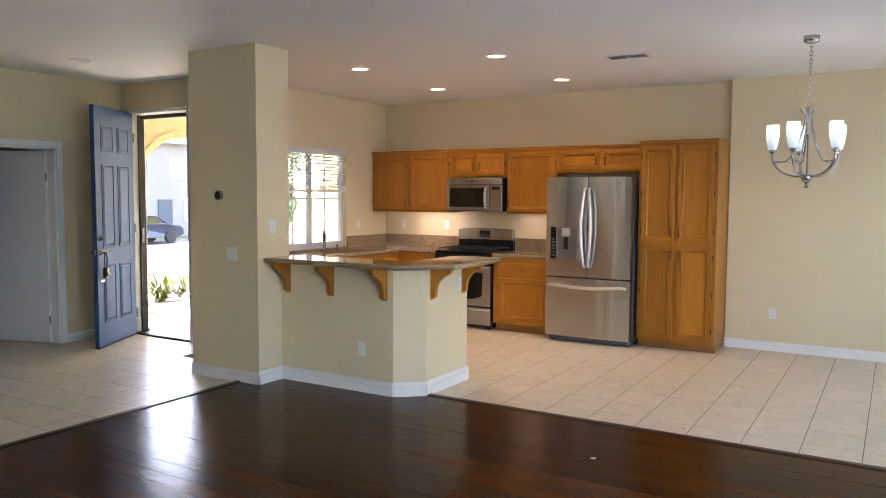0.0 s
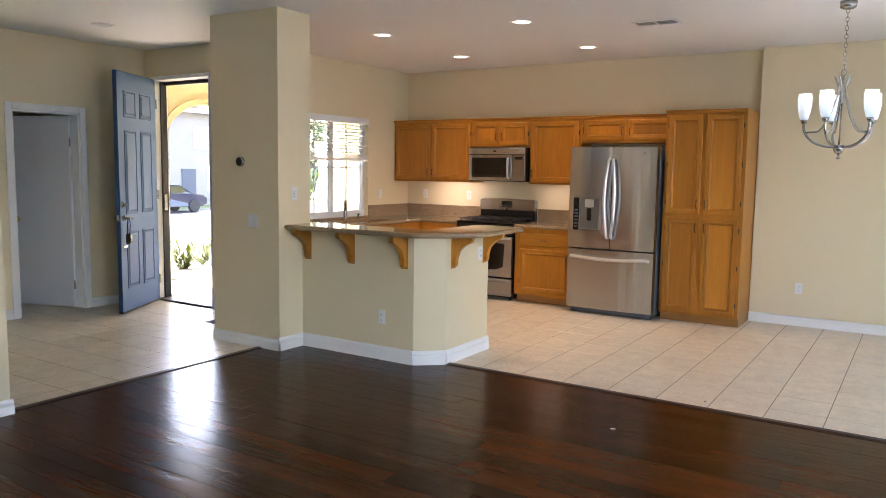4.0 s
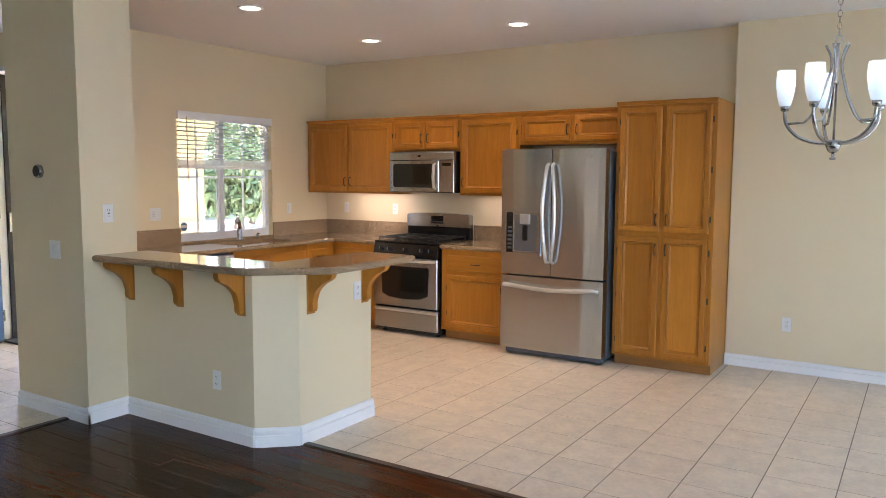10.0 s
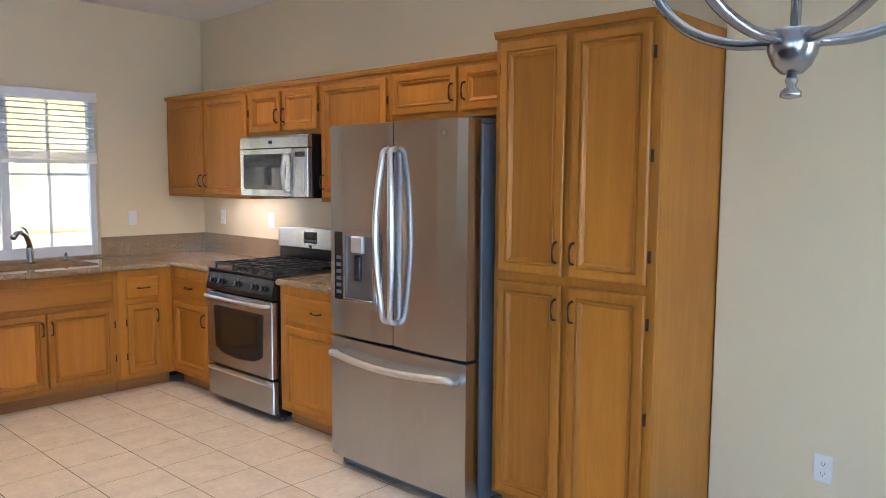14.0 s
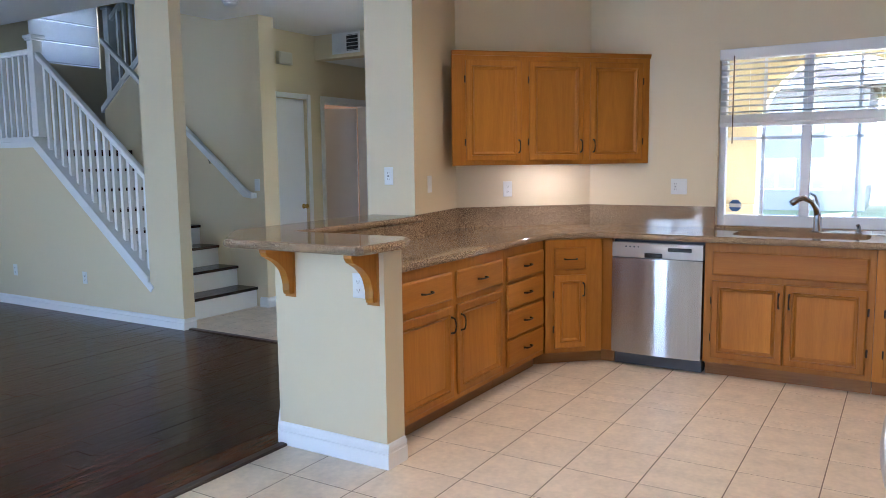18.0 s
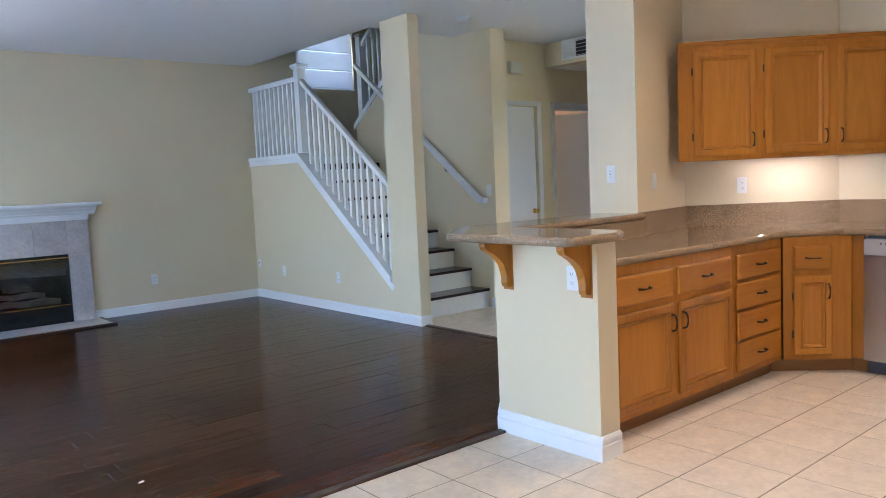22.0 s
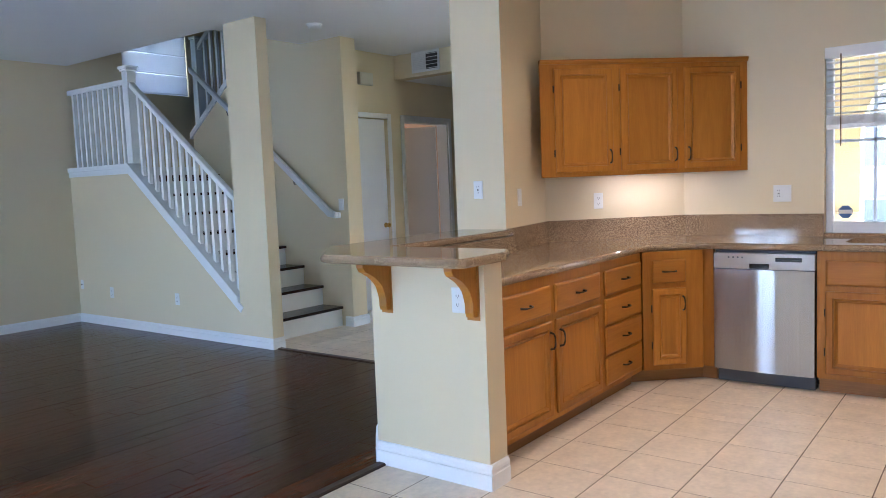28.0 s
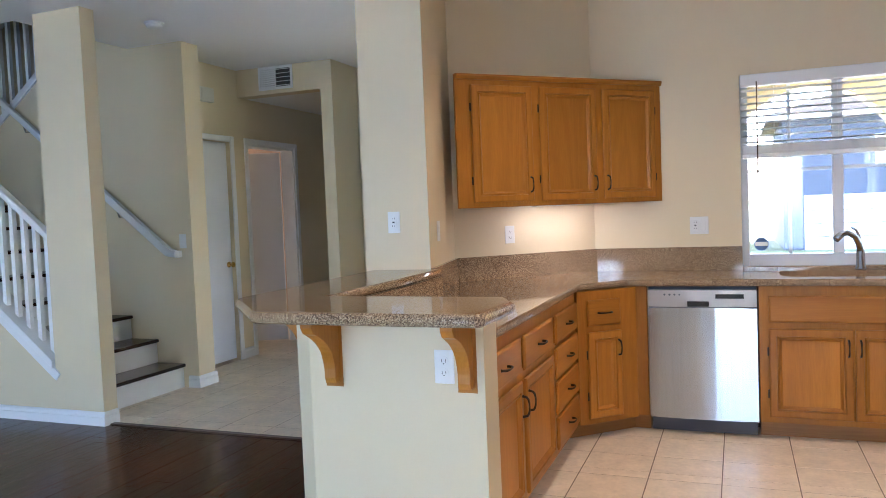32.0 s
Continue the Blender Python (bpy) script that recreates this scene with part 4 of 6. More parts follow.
dz = part("freezer_drawer", bowed(0.0, FW, -0.715, -0.80, 0.065, 0.700, 0.014), STEEL_V, fr)
part("gasket", box(0.012, -0.70, 0.06, FW - 0.012, -0.716, 1.78), RUBBER, fr)
for k, d in ((-1, dl), (1, dr)):
    pts = [(0.469 + k * 0.022, -0.81, 0.83), (0.469 + k * 0.023, -0.838, 0.838)]
    pts += [(0.469 + k * (0.024 + 0.030 * math.sin(math.pi * q / 14)), -0.848 - 0.020 * math.sin(math.pi * q / 14), 0.85 + 0.79 * q / 14) for q in range(15)]
    pts += [(0.469 + k * 0.023, -0.838, 1.652), (0.469 + k * 0.022, -0.81, 1.66)]
    part("handle", tube(pts, [0.013] * 2 + [0.0135 + 0.0035 * math.sin(math.pi * q / 14) for q in range(15)] + [0.013] * 2, 12), HANDLE_S, d, smooth=True)
pts = [(0.05, -0.81, 0.615), (0.055, -0.85, 0.622)] + [(0.07 + 0.80 * q / 12, -0.862 - 0.02 * math.sin(math.pi * q / 12), 0.63 - 0.022 * math.sin(math.pi * q / 12)) for q in range(13)] + [(0.883, -0.85, 0.622), (0.888, -0.81, 0.615)]
part("handle", tube(pts, 0.017, 10), HANDLE_S, dz, smooth=True)
dp = part("dispenser", boxes((0.055, -0.80, 0.885, 0.375, -0.829, 0.905), (0.055, -0.80, 1.25, 0.375, -0.829, 1.262), (0.365, -0.80, 0.905, 0.375, -0.829, 1.25), (0.055, -0.80, 0.905, 0.062, -0.829, 1.25)), STEEL_H, fr)
part("panel", box(0.062, -0.80, 0.905, 0.125, -0.828, 1.25, bevel=0.003), BLACK, dp)
for k in range(6):
    part("button", box(0.075, -0.8275, 0.935 + 0.035 * k, 0.112, -0.8295, 0.953 + 0.035 * k), CHAR, dp)
part("recess", boxes((0.125, -0.79, 0.905, 0.365, -0.8205, 1.25)), CAVITY, dp)
part("recess_edge", boxes((0.125, -0.82, 0.905, 0.14, -0.8295, 1.25), (0.35, -0.82, 0.905, 0.365, -0.8295, 1.25), (0.14, -0.82, 1.235, 0.35, -0.8295, 1.25)), STEEL_V, dp)
part("spout_block", box(0.19, -0.80, 1.15, 0.285, -0.838, 1.235, bevel=0.008), STRIPGREY, dp)
part("paddle", box(0.215, -0.80, 1.01, 0.26, -0.834, 1.14, bevel=0.006), BLACK, dp)
part("drip_tray", box(0.135, -0.80, 0.905, 0.355, -0.842, 0.922, bevel=0.006), NICKEL, dp)
part("badge", lathe([(0.0, 0), (0.011, 0.0), (0.011, 0.002), (0.0, 0.0025)], 14), HANDLE_S, dr).matrix_basis = pose(0.81, -0.8165, 1.725, 90, 0, 0)

# ---------------------------------------------------------------- stove
rg = thing("stove", pose(1.203, -0.01, 0), "freestanding stainless steel gas stove with black cooktop", "stove")
RW = 0.766
part("body", box(0.003, 0, 0.03, RW - 0.003, -0.62, 0.90), BLACK, rg, "black enamel stove sides")
for x in (0.06, RW - 0.06):
    for y in (-0.06, -0.56):
        part("foot", lathe([(0.02, 0), (0.02, 0.012), (0.01, 0.016), (0.01, 0.035)], 10, centre=(x, y, 0)), RUBBER, rg)
dwr = part("storage_drawer", box(0.004, -0.62, 0.055, RW - 0.004, -0.665, 0.262, bevel=0.006), STEEL_H, rg)
part("grip_edge", prism([(-0.665, 0.225), (-0.678, 0.232), (-0.682, 0.247), (-0.665, 0.256)], 0.02, RW - 0.02, "x"), HANDLE_S, dwr)
od = part("oven_door", box(0.004, -0.62, 0.278, RW - 0.004, -0.672, 0.762, bevel=0.006), STEEL_H, rg)
win = [(0.115, 0.40), (0.20, 0.366), (RW / 2, 0.352), (RW - 0.20, 0.366), (RW - 0.115, 0.40), (RW - 0.10, 0.66), (RW - 0.115, 0.675), (0.115, 0.675), (0.10, 0.66)]
part("window_frame", prism(win, -0.672, -0.677, "y"), BLACK, od)
part("window", prism([(0.16, 0.43), (RW - 0.16, 0.43), (RW - 0.16, 0.645), (0.16, 0.645)], -0.677, -0.679, "y"), DARKGLASS, od, "dark tinted oven window")
part("handle", tube([(0.035, -0.67, 0.735), (0.04, -0.70, 0.737)] + [(0.06 + (RW - 0.12) * q / 8, -0.712 - 0.012 * math.sin(math.pi * q / 8), 0.738) for q in range(9)] + [(RW - 0.04, -0.70, 0.737), (RW - 0.035, -0.67, 0.735)], 0.013, 10), HANDLE_S, od, smooth=True)
cp = part("control_panel", prism([(-0.62, 0.772), (-0.672, 0.775), (-0.672, 0.80), (-0.650, 0.895), (-0.62, 0.90)], 0.002, RW - 0.002, "x"), BLACK, rg)
for x in (0.09, 0.19, 0.383, 0.576, 0.676):
    kn = part("knob", lathe([(0.021, 0), (0.021, 0.008), (0.016, 0.012), (0.014, 0.03), (0.0, 0.031)], 16), BLACK, cp)
    kn.matrix_basis = pose(x, -0.662, 0.838, 77, 0, 0)
    part("pointer", box(-0.003, -0.014, 0.028, 0.003, 0.014, 0.034), CHAR, kn)
ck = part("cooktop", box(0.0, -0.06, 0.90, RW, -0.655, 0.918, bevel=0.005), BLACK, rg)
for cx, cy, r in ((0.17, -0.21, 0.04), (0.17, -0.49, 0.045), (0.383, -0.35, 0.035), (0.596, -0.21, 0.035), (0.596, -0.49, 0.05)):
    part("burner", lathe([(r, 0), (r, 0.01), (r * 0.8, 0.013), (r * 0.75, 0.02), (0, 0.022)], 18, centre=(cx, cy, 0.918)), IRON, ck)
for x0 in (0.035, 0.27, 0.505):
    x1 = x0 + 0.226
    bm = bmesh.new()
    for y in (-0.10, -0.235, -0.37, -0.505, -0.625):
        box(x0, y, 0.942, x1, y + 0.011, 0.954, bm=bm)
    for x in (x0, (x0 + x1) / 2 - 0.005, x1 - 0.011):
        box(x, -0.625, 0.942, x + 0.011, -0.09, 0.955, bm=bm)
    for x in (x0, x1 - 0.012):
        for y in (-0.624, -0.103):
            box(x, y, 0.918, x + 0.012, y + 0.012, 0.943, bm=bm)
    part("grate", bm, IRON, ck)
bg = part("backguard", box(0.0, -0.005, 0.90, RW, -0.075, 1.03, bevel=0.006), BLACK, rg)
part("backguard_panel", prism([(0.0, 1.03), (RW, 1.03), (RW, 1.155), (RW - 0.03, 1.168), (RW / 2, 1.178), (0.03, 1.168), (0, 1.155)], -0.004, -0.088, "y", bevel=0.006), STEEL_H, bg)
part("display", box(RW / 2 - 0.075, -0.086, 1.068, RW / 2 + 0.075, -0.0905, 1.148, bevel=0.002), BLACK, bg)
part("display_window", box(RW / 2 - 0.04, -0.0905, 1.11, RW / 2 + 0.04, -0.0915, 1.138), DARKGLASS, bg)
for k in range(-3, 4):
    part("button", box(RW / 2 - 0.008 + 0.02 * k, -0.0905, 1.08, RW / 2 + 0.006 + 0.02 * k, -0.0918, 1.092), CHAR, bg)
part("badge", lathe([(0.0, 0), (0.013, 0.0), (0.013, 0.002), (0.0, 0.0025)], 14), BLACK, bg).matrix_basis = pose(RW / 2, -0.0885, 1.045, 90, 0, 0)

# ---------------------------------------------------------------- microwave
mw = thing("microwave", pose(1.203, -0.002, 1.392), "stainless steel over-the-range microwave with a dark window", "microwave")
MWW, MH = 0.766, 0.405
part("body", box(0, 0, 0, MWW, -0.37, MH, bevel=0.003), BLACK, mw, "black enamel microwave body")
part("vent_strip", prism([(-0.37, 0.325), (-0.402, 0.325), (-0.398, 0.39), (-0.385, MH), (-0.37, MH)], 0.0, MWW, "x"), STEEL_H, mw)
md = part("door", box(0.0, -0.37, 0.006, 0.595, -0.402, 0.319, bevel=0.004), STEEL_H, mw)
part("window_frame", prism(round_rect(0.045, 0.05, 0.53, 0.285, 0.02), -0.402, -0.404, "y"), BLACK, md)
part("window", prism(round_rect(0.075, 0.08, 0.475, 0.26, 0.01), -0.404, -0.4055, "y"), DARKGLASS, md, "dark mesh window")
part("handle", tube([(0.555, -0.40, 0.04), (0.555, -0.43, 0.05), (0.555, -0.442, 0.16), (0.555, -0.43, 0.275), (0.555, -0.40, 0.285)], [0.012, 0.013, 0.015, 0.013, 0.012], 10), HANDLE_S, md, smooth=True)
mp_ = part("control_panel", box(0.60, -0.37, 0.006, MWW, -0.402, 0.319, bevel=0.004), NICKEL, mw)
part("display", box(0.635, -0.402, 0.262, 0.735, -0.4035, 0.295), DARKGLASS, mp_)
for i in range(3):
    for j in range(6):
        part("button", box(0.638 + 0.034 * i, -0.402, 0.05 + 0.034 * j, 0.664 + 0.034 * i, -0.4038, 0.074 + 0.034 * j), NICKEL, mp_)
part("badge", box(0.345, -0.4005, 0.352, 0.375, -0.4035, 0.372), BLACK, mw)
part("light_lens", box(0.2, -0.25, -0.004, 0.34, -0.33, 0.0), PLASTIC, mw)

# ---------------------------------------------------------------- dishwasher
dw = thing("dishwasher", pose(0.002, -2.592, 0, 0, 0, 90), "stainless steel dishwasher with a grey steel control strip", "dishwasher")
part("body", box(0.004, -0.02, 0.10, 0.598, -0.60, 0.862), CHAR, dw)
part("toe_kick", box(0.01, -0.50, 0.004, 0.592, -0.585, 0.10), CHAR, dw, "dark grey toe kick")
part("door", bowed(0.004, 0.598, -0.60, -0.645, 0.095, 0.745, 0.012), STEEL_V, dw)
cs = part("control_strip", bowed(0.004, 0.598, -0.60, -0.645, 0.75, 0.848, 0.012), STRIPGREY, dw, "pale grey metal control strip")
part("pocket_handle", box(0.225, -0.64, 0.752, 0.345, -0.6595, 0.785, bevel=0.004), BLACK, cs)
part("display", box(0.38, -0.64, 0.80, 0.53, -0.659, 0.825), BLACK, cs)
for k in range(4):
    part("button", lathe([(0.006, 0), (0.006, 0.003), (0, 0.004)], 8), CHAR, cs).matrix_basis = pose(0.10 + 0.028 * k, -0.652, 0.822, 90, 0, 0)


# ---------------------------------------------------------------- kitchen window and blind
w1 = tagged(thing("window_1", pose(0, 0, 0), "white vinyl sliding kitchen window with grid bars", "window"), kind="structure")
FX = -0.085
for q in ((FX - 0.03, WY0, WZ0, FX + 0.03, WY0 + 0.045, WZ1), (FX - 0.03, WY1 - 0.045, WZ0, FX + 0.03, WY1, WZ1), (FX - 0.03, WY0 + 0.045, WZ0, FX + 0.03, WY1 - 0.045, 1.002), (FX - 0.03, WY0 + 0.045, WZ1 - 0.045, FX + 0.03, WY1 - 0.045, WZ1)):
    part("window_frame", box(*q, bevel=0.004), VINYL, w1)
MY = -1.50
part("meeting_stile", box(FX - 0.025, MY - 0.03, 1.002, FX + 0.035, MY + 0.03, WZ1 - 0.045, bevel=0.004), VINYL, w1)
for y0, y1 in ((WY0 + 0.045, MY - 0.03), (MY + 0.03, WY1 - 0.045)):
    pn = part("pane", box(FX - 0.003, y0, 1.002, FX + 0.003, y1, WZ1 - 0.045), GLASS, w1)
    pn.visible_shadow = False
    part("grid_bar", box(FX - 0.014, (y0 + y1) / 2 - 0.010, 1.002, FX - 0.004, (y0 + y1) / 2 + 0.010, WZ1 - 0.045), VINYL, w1)
    part("grid_bar", box(FX - 0.015, y0, 1.525, FX - 0.004, y1, 1.545), VINYL, w1)
bl = thing("window_blind", pose(0, 0, 0), "half-raised white slatted blind over the kitchen window", "blind")
part("headrail", box(-0.05, WY0 + 0.003, WZ1 - 0.075, 0.016, WY1 - 0.003, WZ1 - 0.002, bevel=0.004), TRIM, bl)
for k in range(9):
    z = WZ1 - 0.10 - 0.041 * k
    bm = bmesh.new()
    n = 4
    rows = []
    for y in (WY0 + 0.012, WY1 - 0.012):
        top = [bm.verts.new((-0.02 + 0.024 * (2 * q / n - 1), y, z + 0.003 * (2 * q / n - 1) + 0.003 * math.sin(math.pi * q / n))) for q in range(n + 1)]
        low = [bm.verts.new((v.co.x, y, v.co.z - 0.0025)) for v in top]
        rows.append(top + low[::-1])
    m = len(rows[0])
    for q in range(m):
        bm.faces.new((rows[0][q], rows[0][(q + 1) % m], rows[1][(q + 1) % m], rows[1][q]))
    bm.faces.new(rows[0])
    bm.faces.new(rows[1][::-1])
    part("slat", bm, BLIND, bl)
for k in range(9):
    part("stacked_slat", box(-0.046, WY0 + 0.012, 1.645 + 0.0062 * k, 0.006, WY1 - 0.012, 1.649 + 0.0062 * k), TRIM, bl)
part("bottom_rail", box(-0.048, WY0 + 0.01, 1.615, 0.008, WY1 - 0.01, 1.643, bevel=0.004), TRIM, bl)
for y in (WY0 + 0.2, MY, WY1 - 0.2):
    part("cord", tube([(-0.02, y, 1.63), (-0.02, y, WZ1 - 0.05)], 0.0015, 5), TRIM, bl)
part("tilt_wand", tube([(0.018, WY0 + 0.10, 1.50), (0.018, WY0 + 0.10, WZ1 - 0.05)], 0.0042, 6), BARK, bl, "thin brown tilt wand")
st = thing("window_sticker", pose(FX + 0.004, WY0 + 0.115, 1.065, 0, 0, 90), "small octagonal blue and white security sticker on the window glass", "sticker")
part("backing", prism(arc(0, 0, 0.045, 22.5, 337.5, 7), 0.0, -0.0006, "y"), STICKER, st)
part("band", box(-0.038, -0.0006, -0.012, 0.038, -0.0012, 0.014), PAPER, st)



# ---------------------------------------------------------------- doors
def moulded(leaf, x, z, w, h, y, side, mat):
    """A raised panel with a groove round it, on the face of a door at y; side -1 looks to -y."""
    bm = rings_panel(w, h, [(0, -0.001), (0.004, 0.007), (0.014, 0.007), (0.02, 0.001), (0.028, 0.001), (0.045, 0.008), (0.05, 0.008)])
    if side > 0:
        bmesh.ops.scale(bm, vec=(1, -1, 1), verts=bm.verts)
    p = part("panel", bm, mat, leaf)
    p.matrix_basis = pose(x, y, z)
    return p


d1 = tagged(thing("door_1", pose(DX0 + 0.055, -3.035, 0, 0, 0, -60.5), "tall slate blue six-panel front door standing open", "door"), kind="structure")
LW = 0.88
lf = part("leaf", box(0, -0.022, 0.022, LW, 0.022, 2.465, bevel=0.003), DOORB, d1)
for side in (-1, 1):
    for x in (0.125, 0.485):
        for z0, z1 in ((0.25, 0.84), (1.02, 1.88), (2.01, 2.28)):
            moulded(lf, x, z0, 0.27, z1 - z0, side * 0.022, side, DOORB)
for side in (-1, 1):
    dbolt = part("deadbolt", lathe([(0.03, 0), (0.03, 0.006), (0.024, 0.014), (0.012, 0.016), (0.01, 0.03), (0.0, 0.032)], 16), NICKEL, lf, smooth=True)
    dbolt.matrix_basis = pose(LW - 0.065, side * 0.022, 1.12, 90 if side < 0 else -90, 0, 0)
    part("rosette", lathe([(0.03, 0), (0.03, 0.008), (0.014, 0.014), (0.012, 0.05), (0, 0.05)], 16), NICKEL, lf, smooth=True).matrix_basis = pose(LW - 0.065, side * 0.022, 0.985, 90 if side < 0 else -90, 0, 0)
    part("lever", tube([(LW - 0.065, side * 0.066, 0.985), (LW - 0.10, side * 0.072, 0.985), (LW - 0.18, side * 0.07, 0.978)], [0.011, 0.009, 0.007], 8), NICKEL, lf, smooth=True)
part("latch_plate", box(LW - 0.001, -0.012, 0.95, LW + 0.0015, 0.012, 1.02), NICKEL, lf)
for z in (0.25, 1.2, 2.2):
    part("hinge", tube([(-0.004, 0.028, z - 0.05), (-0.004, 0.028, z + 0.05)], 0.008, 8), NICKEL, lf)
part("sweep", box(0.0, -0.024, 0.006, LW, 0.024, 0.024), RUBBER, lf)
kb = thing("key_lockbox", d1.matrix_world @ pose(LW - 0.075, 0.066, 0.80), "black key lockbox and keys hanging from the front door lever", "lockbox")
part("shackle", tube([(-0.025, 0, 0.02), (-0.03, 0.004, 0.12), (-0.015, 0.004, 0.19), (0.012, 0.004, 0.19), (0.028, 0.004, 0.12), (0.025, 0, 0.02)], 0.005, 8), BLACK, kb, smooth=True)
part("case", box(-0.035, -0.018, -0.075, 0.035, 0.03, 0.03, bevel=0.012, seg=2), BLACK, kb)
part("dial", box(-0.02, 0.03, -0.05, 0.02, 0.034, -0.01, bevel=0.002), CHAR, kb)
part("key", box(0.03, 0.0, -0.11, 0.10, 0.004, -0.085, bevel=0.0015), NICKEL, kb)
# the screen door's frame seen edge-on in the entry
sdn = tagged(thing("screen_door", pose(0, 0, 0), "dark aluminium screen door frame in the front entry", "screen door"), kind="structure")
for q in ((DX0 + 0.042, -2.94, 0.02, DX0 + 0.060, -2.86, DZ - 0.045), (DX1 - 0.06, -2.90, 0.02, DX1 - 0.042, -2.86, DZ - 0.045), (DX0 + 0.062, -2.90, DZ - 0.085, DX1 - 0.06, -2.86, DZ - 0.045)):
    part("frame", box(*q, bevel=0.003), ALU, sdn)
part("latch", boxes((DX0 + 0.062, -2.93, 1.02, DX0 + 0.075, -2.89, 1.2), bevel=0.003), NICKEL, sdn)

d2 = tagged(thing("door_2", pose(-1.60, GY1 - 0.045, 0, 0, 0, -160), "flat white interior door standing ajar", "door"), kind="structure")
lf = part("leaf", box(0, -0.0175, 0.012, 0.73, 0.0175, 2.025, bevel=0.002), DOORW, d2)
for side in (-1, 1):
    part("knob", lathe([(0.03, 0), (0.03, 0.006), (0.012, 0.012), (0.012, 0.03), (0.026, 0.042), (0.027, 0.055), (0.015, 0.064), (0, 0.065)], 16), BRASS, lf, smooth=True).matrix_basis = pose(0.67, side * 0.0175, 0.93, 90 if side < 0 else -90, 0, 0)
for z in (0.25, 1.75):
    part("hinge", tube([(-0.006, 0.018, z - 0.045), (-0.006, 0.018, z + 0.045)], 0.007, 8), NICKEL, lf)
d3 = tagged(thing("door_3", pose(CX0, -6.655, 0, 0, 0, 0), "flat white closet door, closed", "door"), kind="structure")
lf = part("leaf", box(0.005, -0.0175, 0.02, CX1 - CX0 - 0.005, 0.0175, 2.095, bevel=0.002), DOORW, d3)
part("knob", lathe([(0.028, 0), (0.028, 0.006), (0.011, 0.012), (0.011, 0.03), (0.025, 0.042), (0.026, 0.055), (0.015, 0.064), (0, 0.065)], 16), BRASS, lf, smooth=True).matrix_basis = pose(0.055, 0.0175, 0.93, -90, 0, 0)
d4 = tagged(thing("door_4", pose(EX0 + 0.03, -6.76, 0, 0, 0, -64), "flat white bedroom door standing open", "door"), kind="structure")
lf = part("leaf", box(0, -0.0175, 0.012, 0.80, 0.0175, 2.07, bevel=0.002), DOORW, d4)
part("latch_plate", box(0.80, -0.012, 0.90, 0.802, 0.012, 0.96), BRONZE, lf)
part("knob", lathe([(0.028, 0), (0.028, 0.006), (0.011, 0.012), (0.011, 0.03), (0.025, 0.042), (0.015, 0.064), (0, 0.065)], 16), BRONZE, lf, smooth=True).matrix_basis = pose(0.74, 0.0175, 0.93, -90, 0, 0)
ds = thing("door_stop", pose(-1.484, -3.25, 0.06, 0, 0, 90), "small black spring door stop on the baseboard", "door stop")
part("spring", tube([(0, 0, 0), (0, -0.06, 0)], 0.008, 8), BLACK, ds)
part("tip", lathe([(0.012, 0), (0.012, 0.012), (0, 0.014)], 10), BLACK, ds).matrix_basis = pose(0, -0.06, 0, 90, 0, 0)

# ---------------------------------------------------------------- stairs
sc = tagged(thing("staircase", pose(0, 0, 0), "straight flight of white risers and dark walnut treads up to a landing", "staircase"), kind="structure")
RISE, RUN, Y1 = 0.196, 0.262, -6.33
for k in range(8):
    y, z = Y1 - RUN * k, RISE * (k + 1)
    part("riser", box(0.252, y - 0.025, z - RISE, 1.238, y - 0.045, z - 0.028), TRIM, sc)
    if k < 7:
        part("tread", box(0.252, y, z - 0.028, 1.238, y - RUN - 0.03, z, bevel=0.007, seg=2), TREAD, sc)
part("landing", boxes((-0.94, -9.298, 7 * RISE + 0.13, 1.238, Y1 - RUN * 7, 8 * RISE)), TREAD, sc)
for k in range(7):
    y, z = -8.62 + RUN * k, RISE * (9 + k)
    part("riser", box(-0.94, y, z - RISE, 0.048, y + 0.02, z - 0.028), TRIM, sc)
    part("tread", box(-0.94, y - 0.02, z - 0.028, 0.048, y + RUN + 0.02, z, bevel=0.007), TREAD, sc)
part("landing_baseboard", box(-0.94, -9.299, 1.57, 1.238, -9.28, 1.70), TRIM, sc)


def cap_z(y):
    return 0.46 + (-6.536 - y) * 0.778


rl = thing("stair_railing", pose(0, 0, 0), "white painted stair railing with square balusters", "railing")
YC = -6.508
cp_pts = [(YC, cap_z(YC)), (-8.118, cap_z(-8.118)), (-9.298, cap_z(-8.118)), (-9.298, cap_z(-8.118) - 0.045), (-8.105, cap_z(-8.118) - 0.045), (YC, cap_z(YC) - 0.055)]
part("cap_board", prism(cp_pts, 1.20, 1.385, "x", bevel=0.004), TRIM, rl)
part("side_trim", prism([(YC + 0.05, cap_z(YC) - 0.095), (YC, cap_z(YC) - 0.05), (-8.11, cap_z(-8.118) - 0.045), (-9.298, cap_z(-8.118) - 0.045), (-9.298, cap_z(-8.118) - 0.10), (-8.13, cap_z(-8.118) - 0.10), (YC + 0.012, cap_z(YC) - 0.14)], 1.36, 1.374, "x", bevel=0.003), TRIM, rl)
NZ = cap_z(-8.118)
nw = part("newel", box(1.25, -8.165, NZ, 1.345, -8.07, 2.60, bevel=0.004), TRIM, rl)
part("newel_cap", boxes((1.235, -8.18, 2.60, 1.36, -8.055, 2.62), (1.225, -8.19, 2.62, 1.37, -8.045, 2.65), bevel=0.005), TRIM, nw)


def rail_z(y):
    return 1.290 + (-6.508 - y) * 0.768


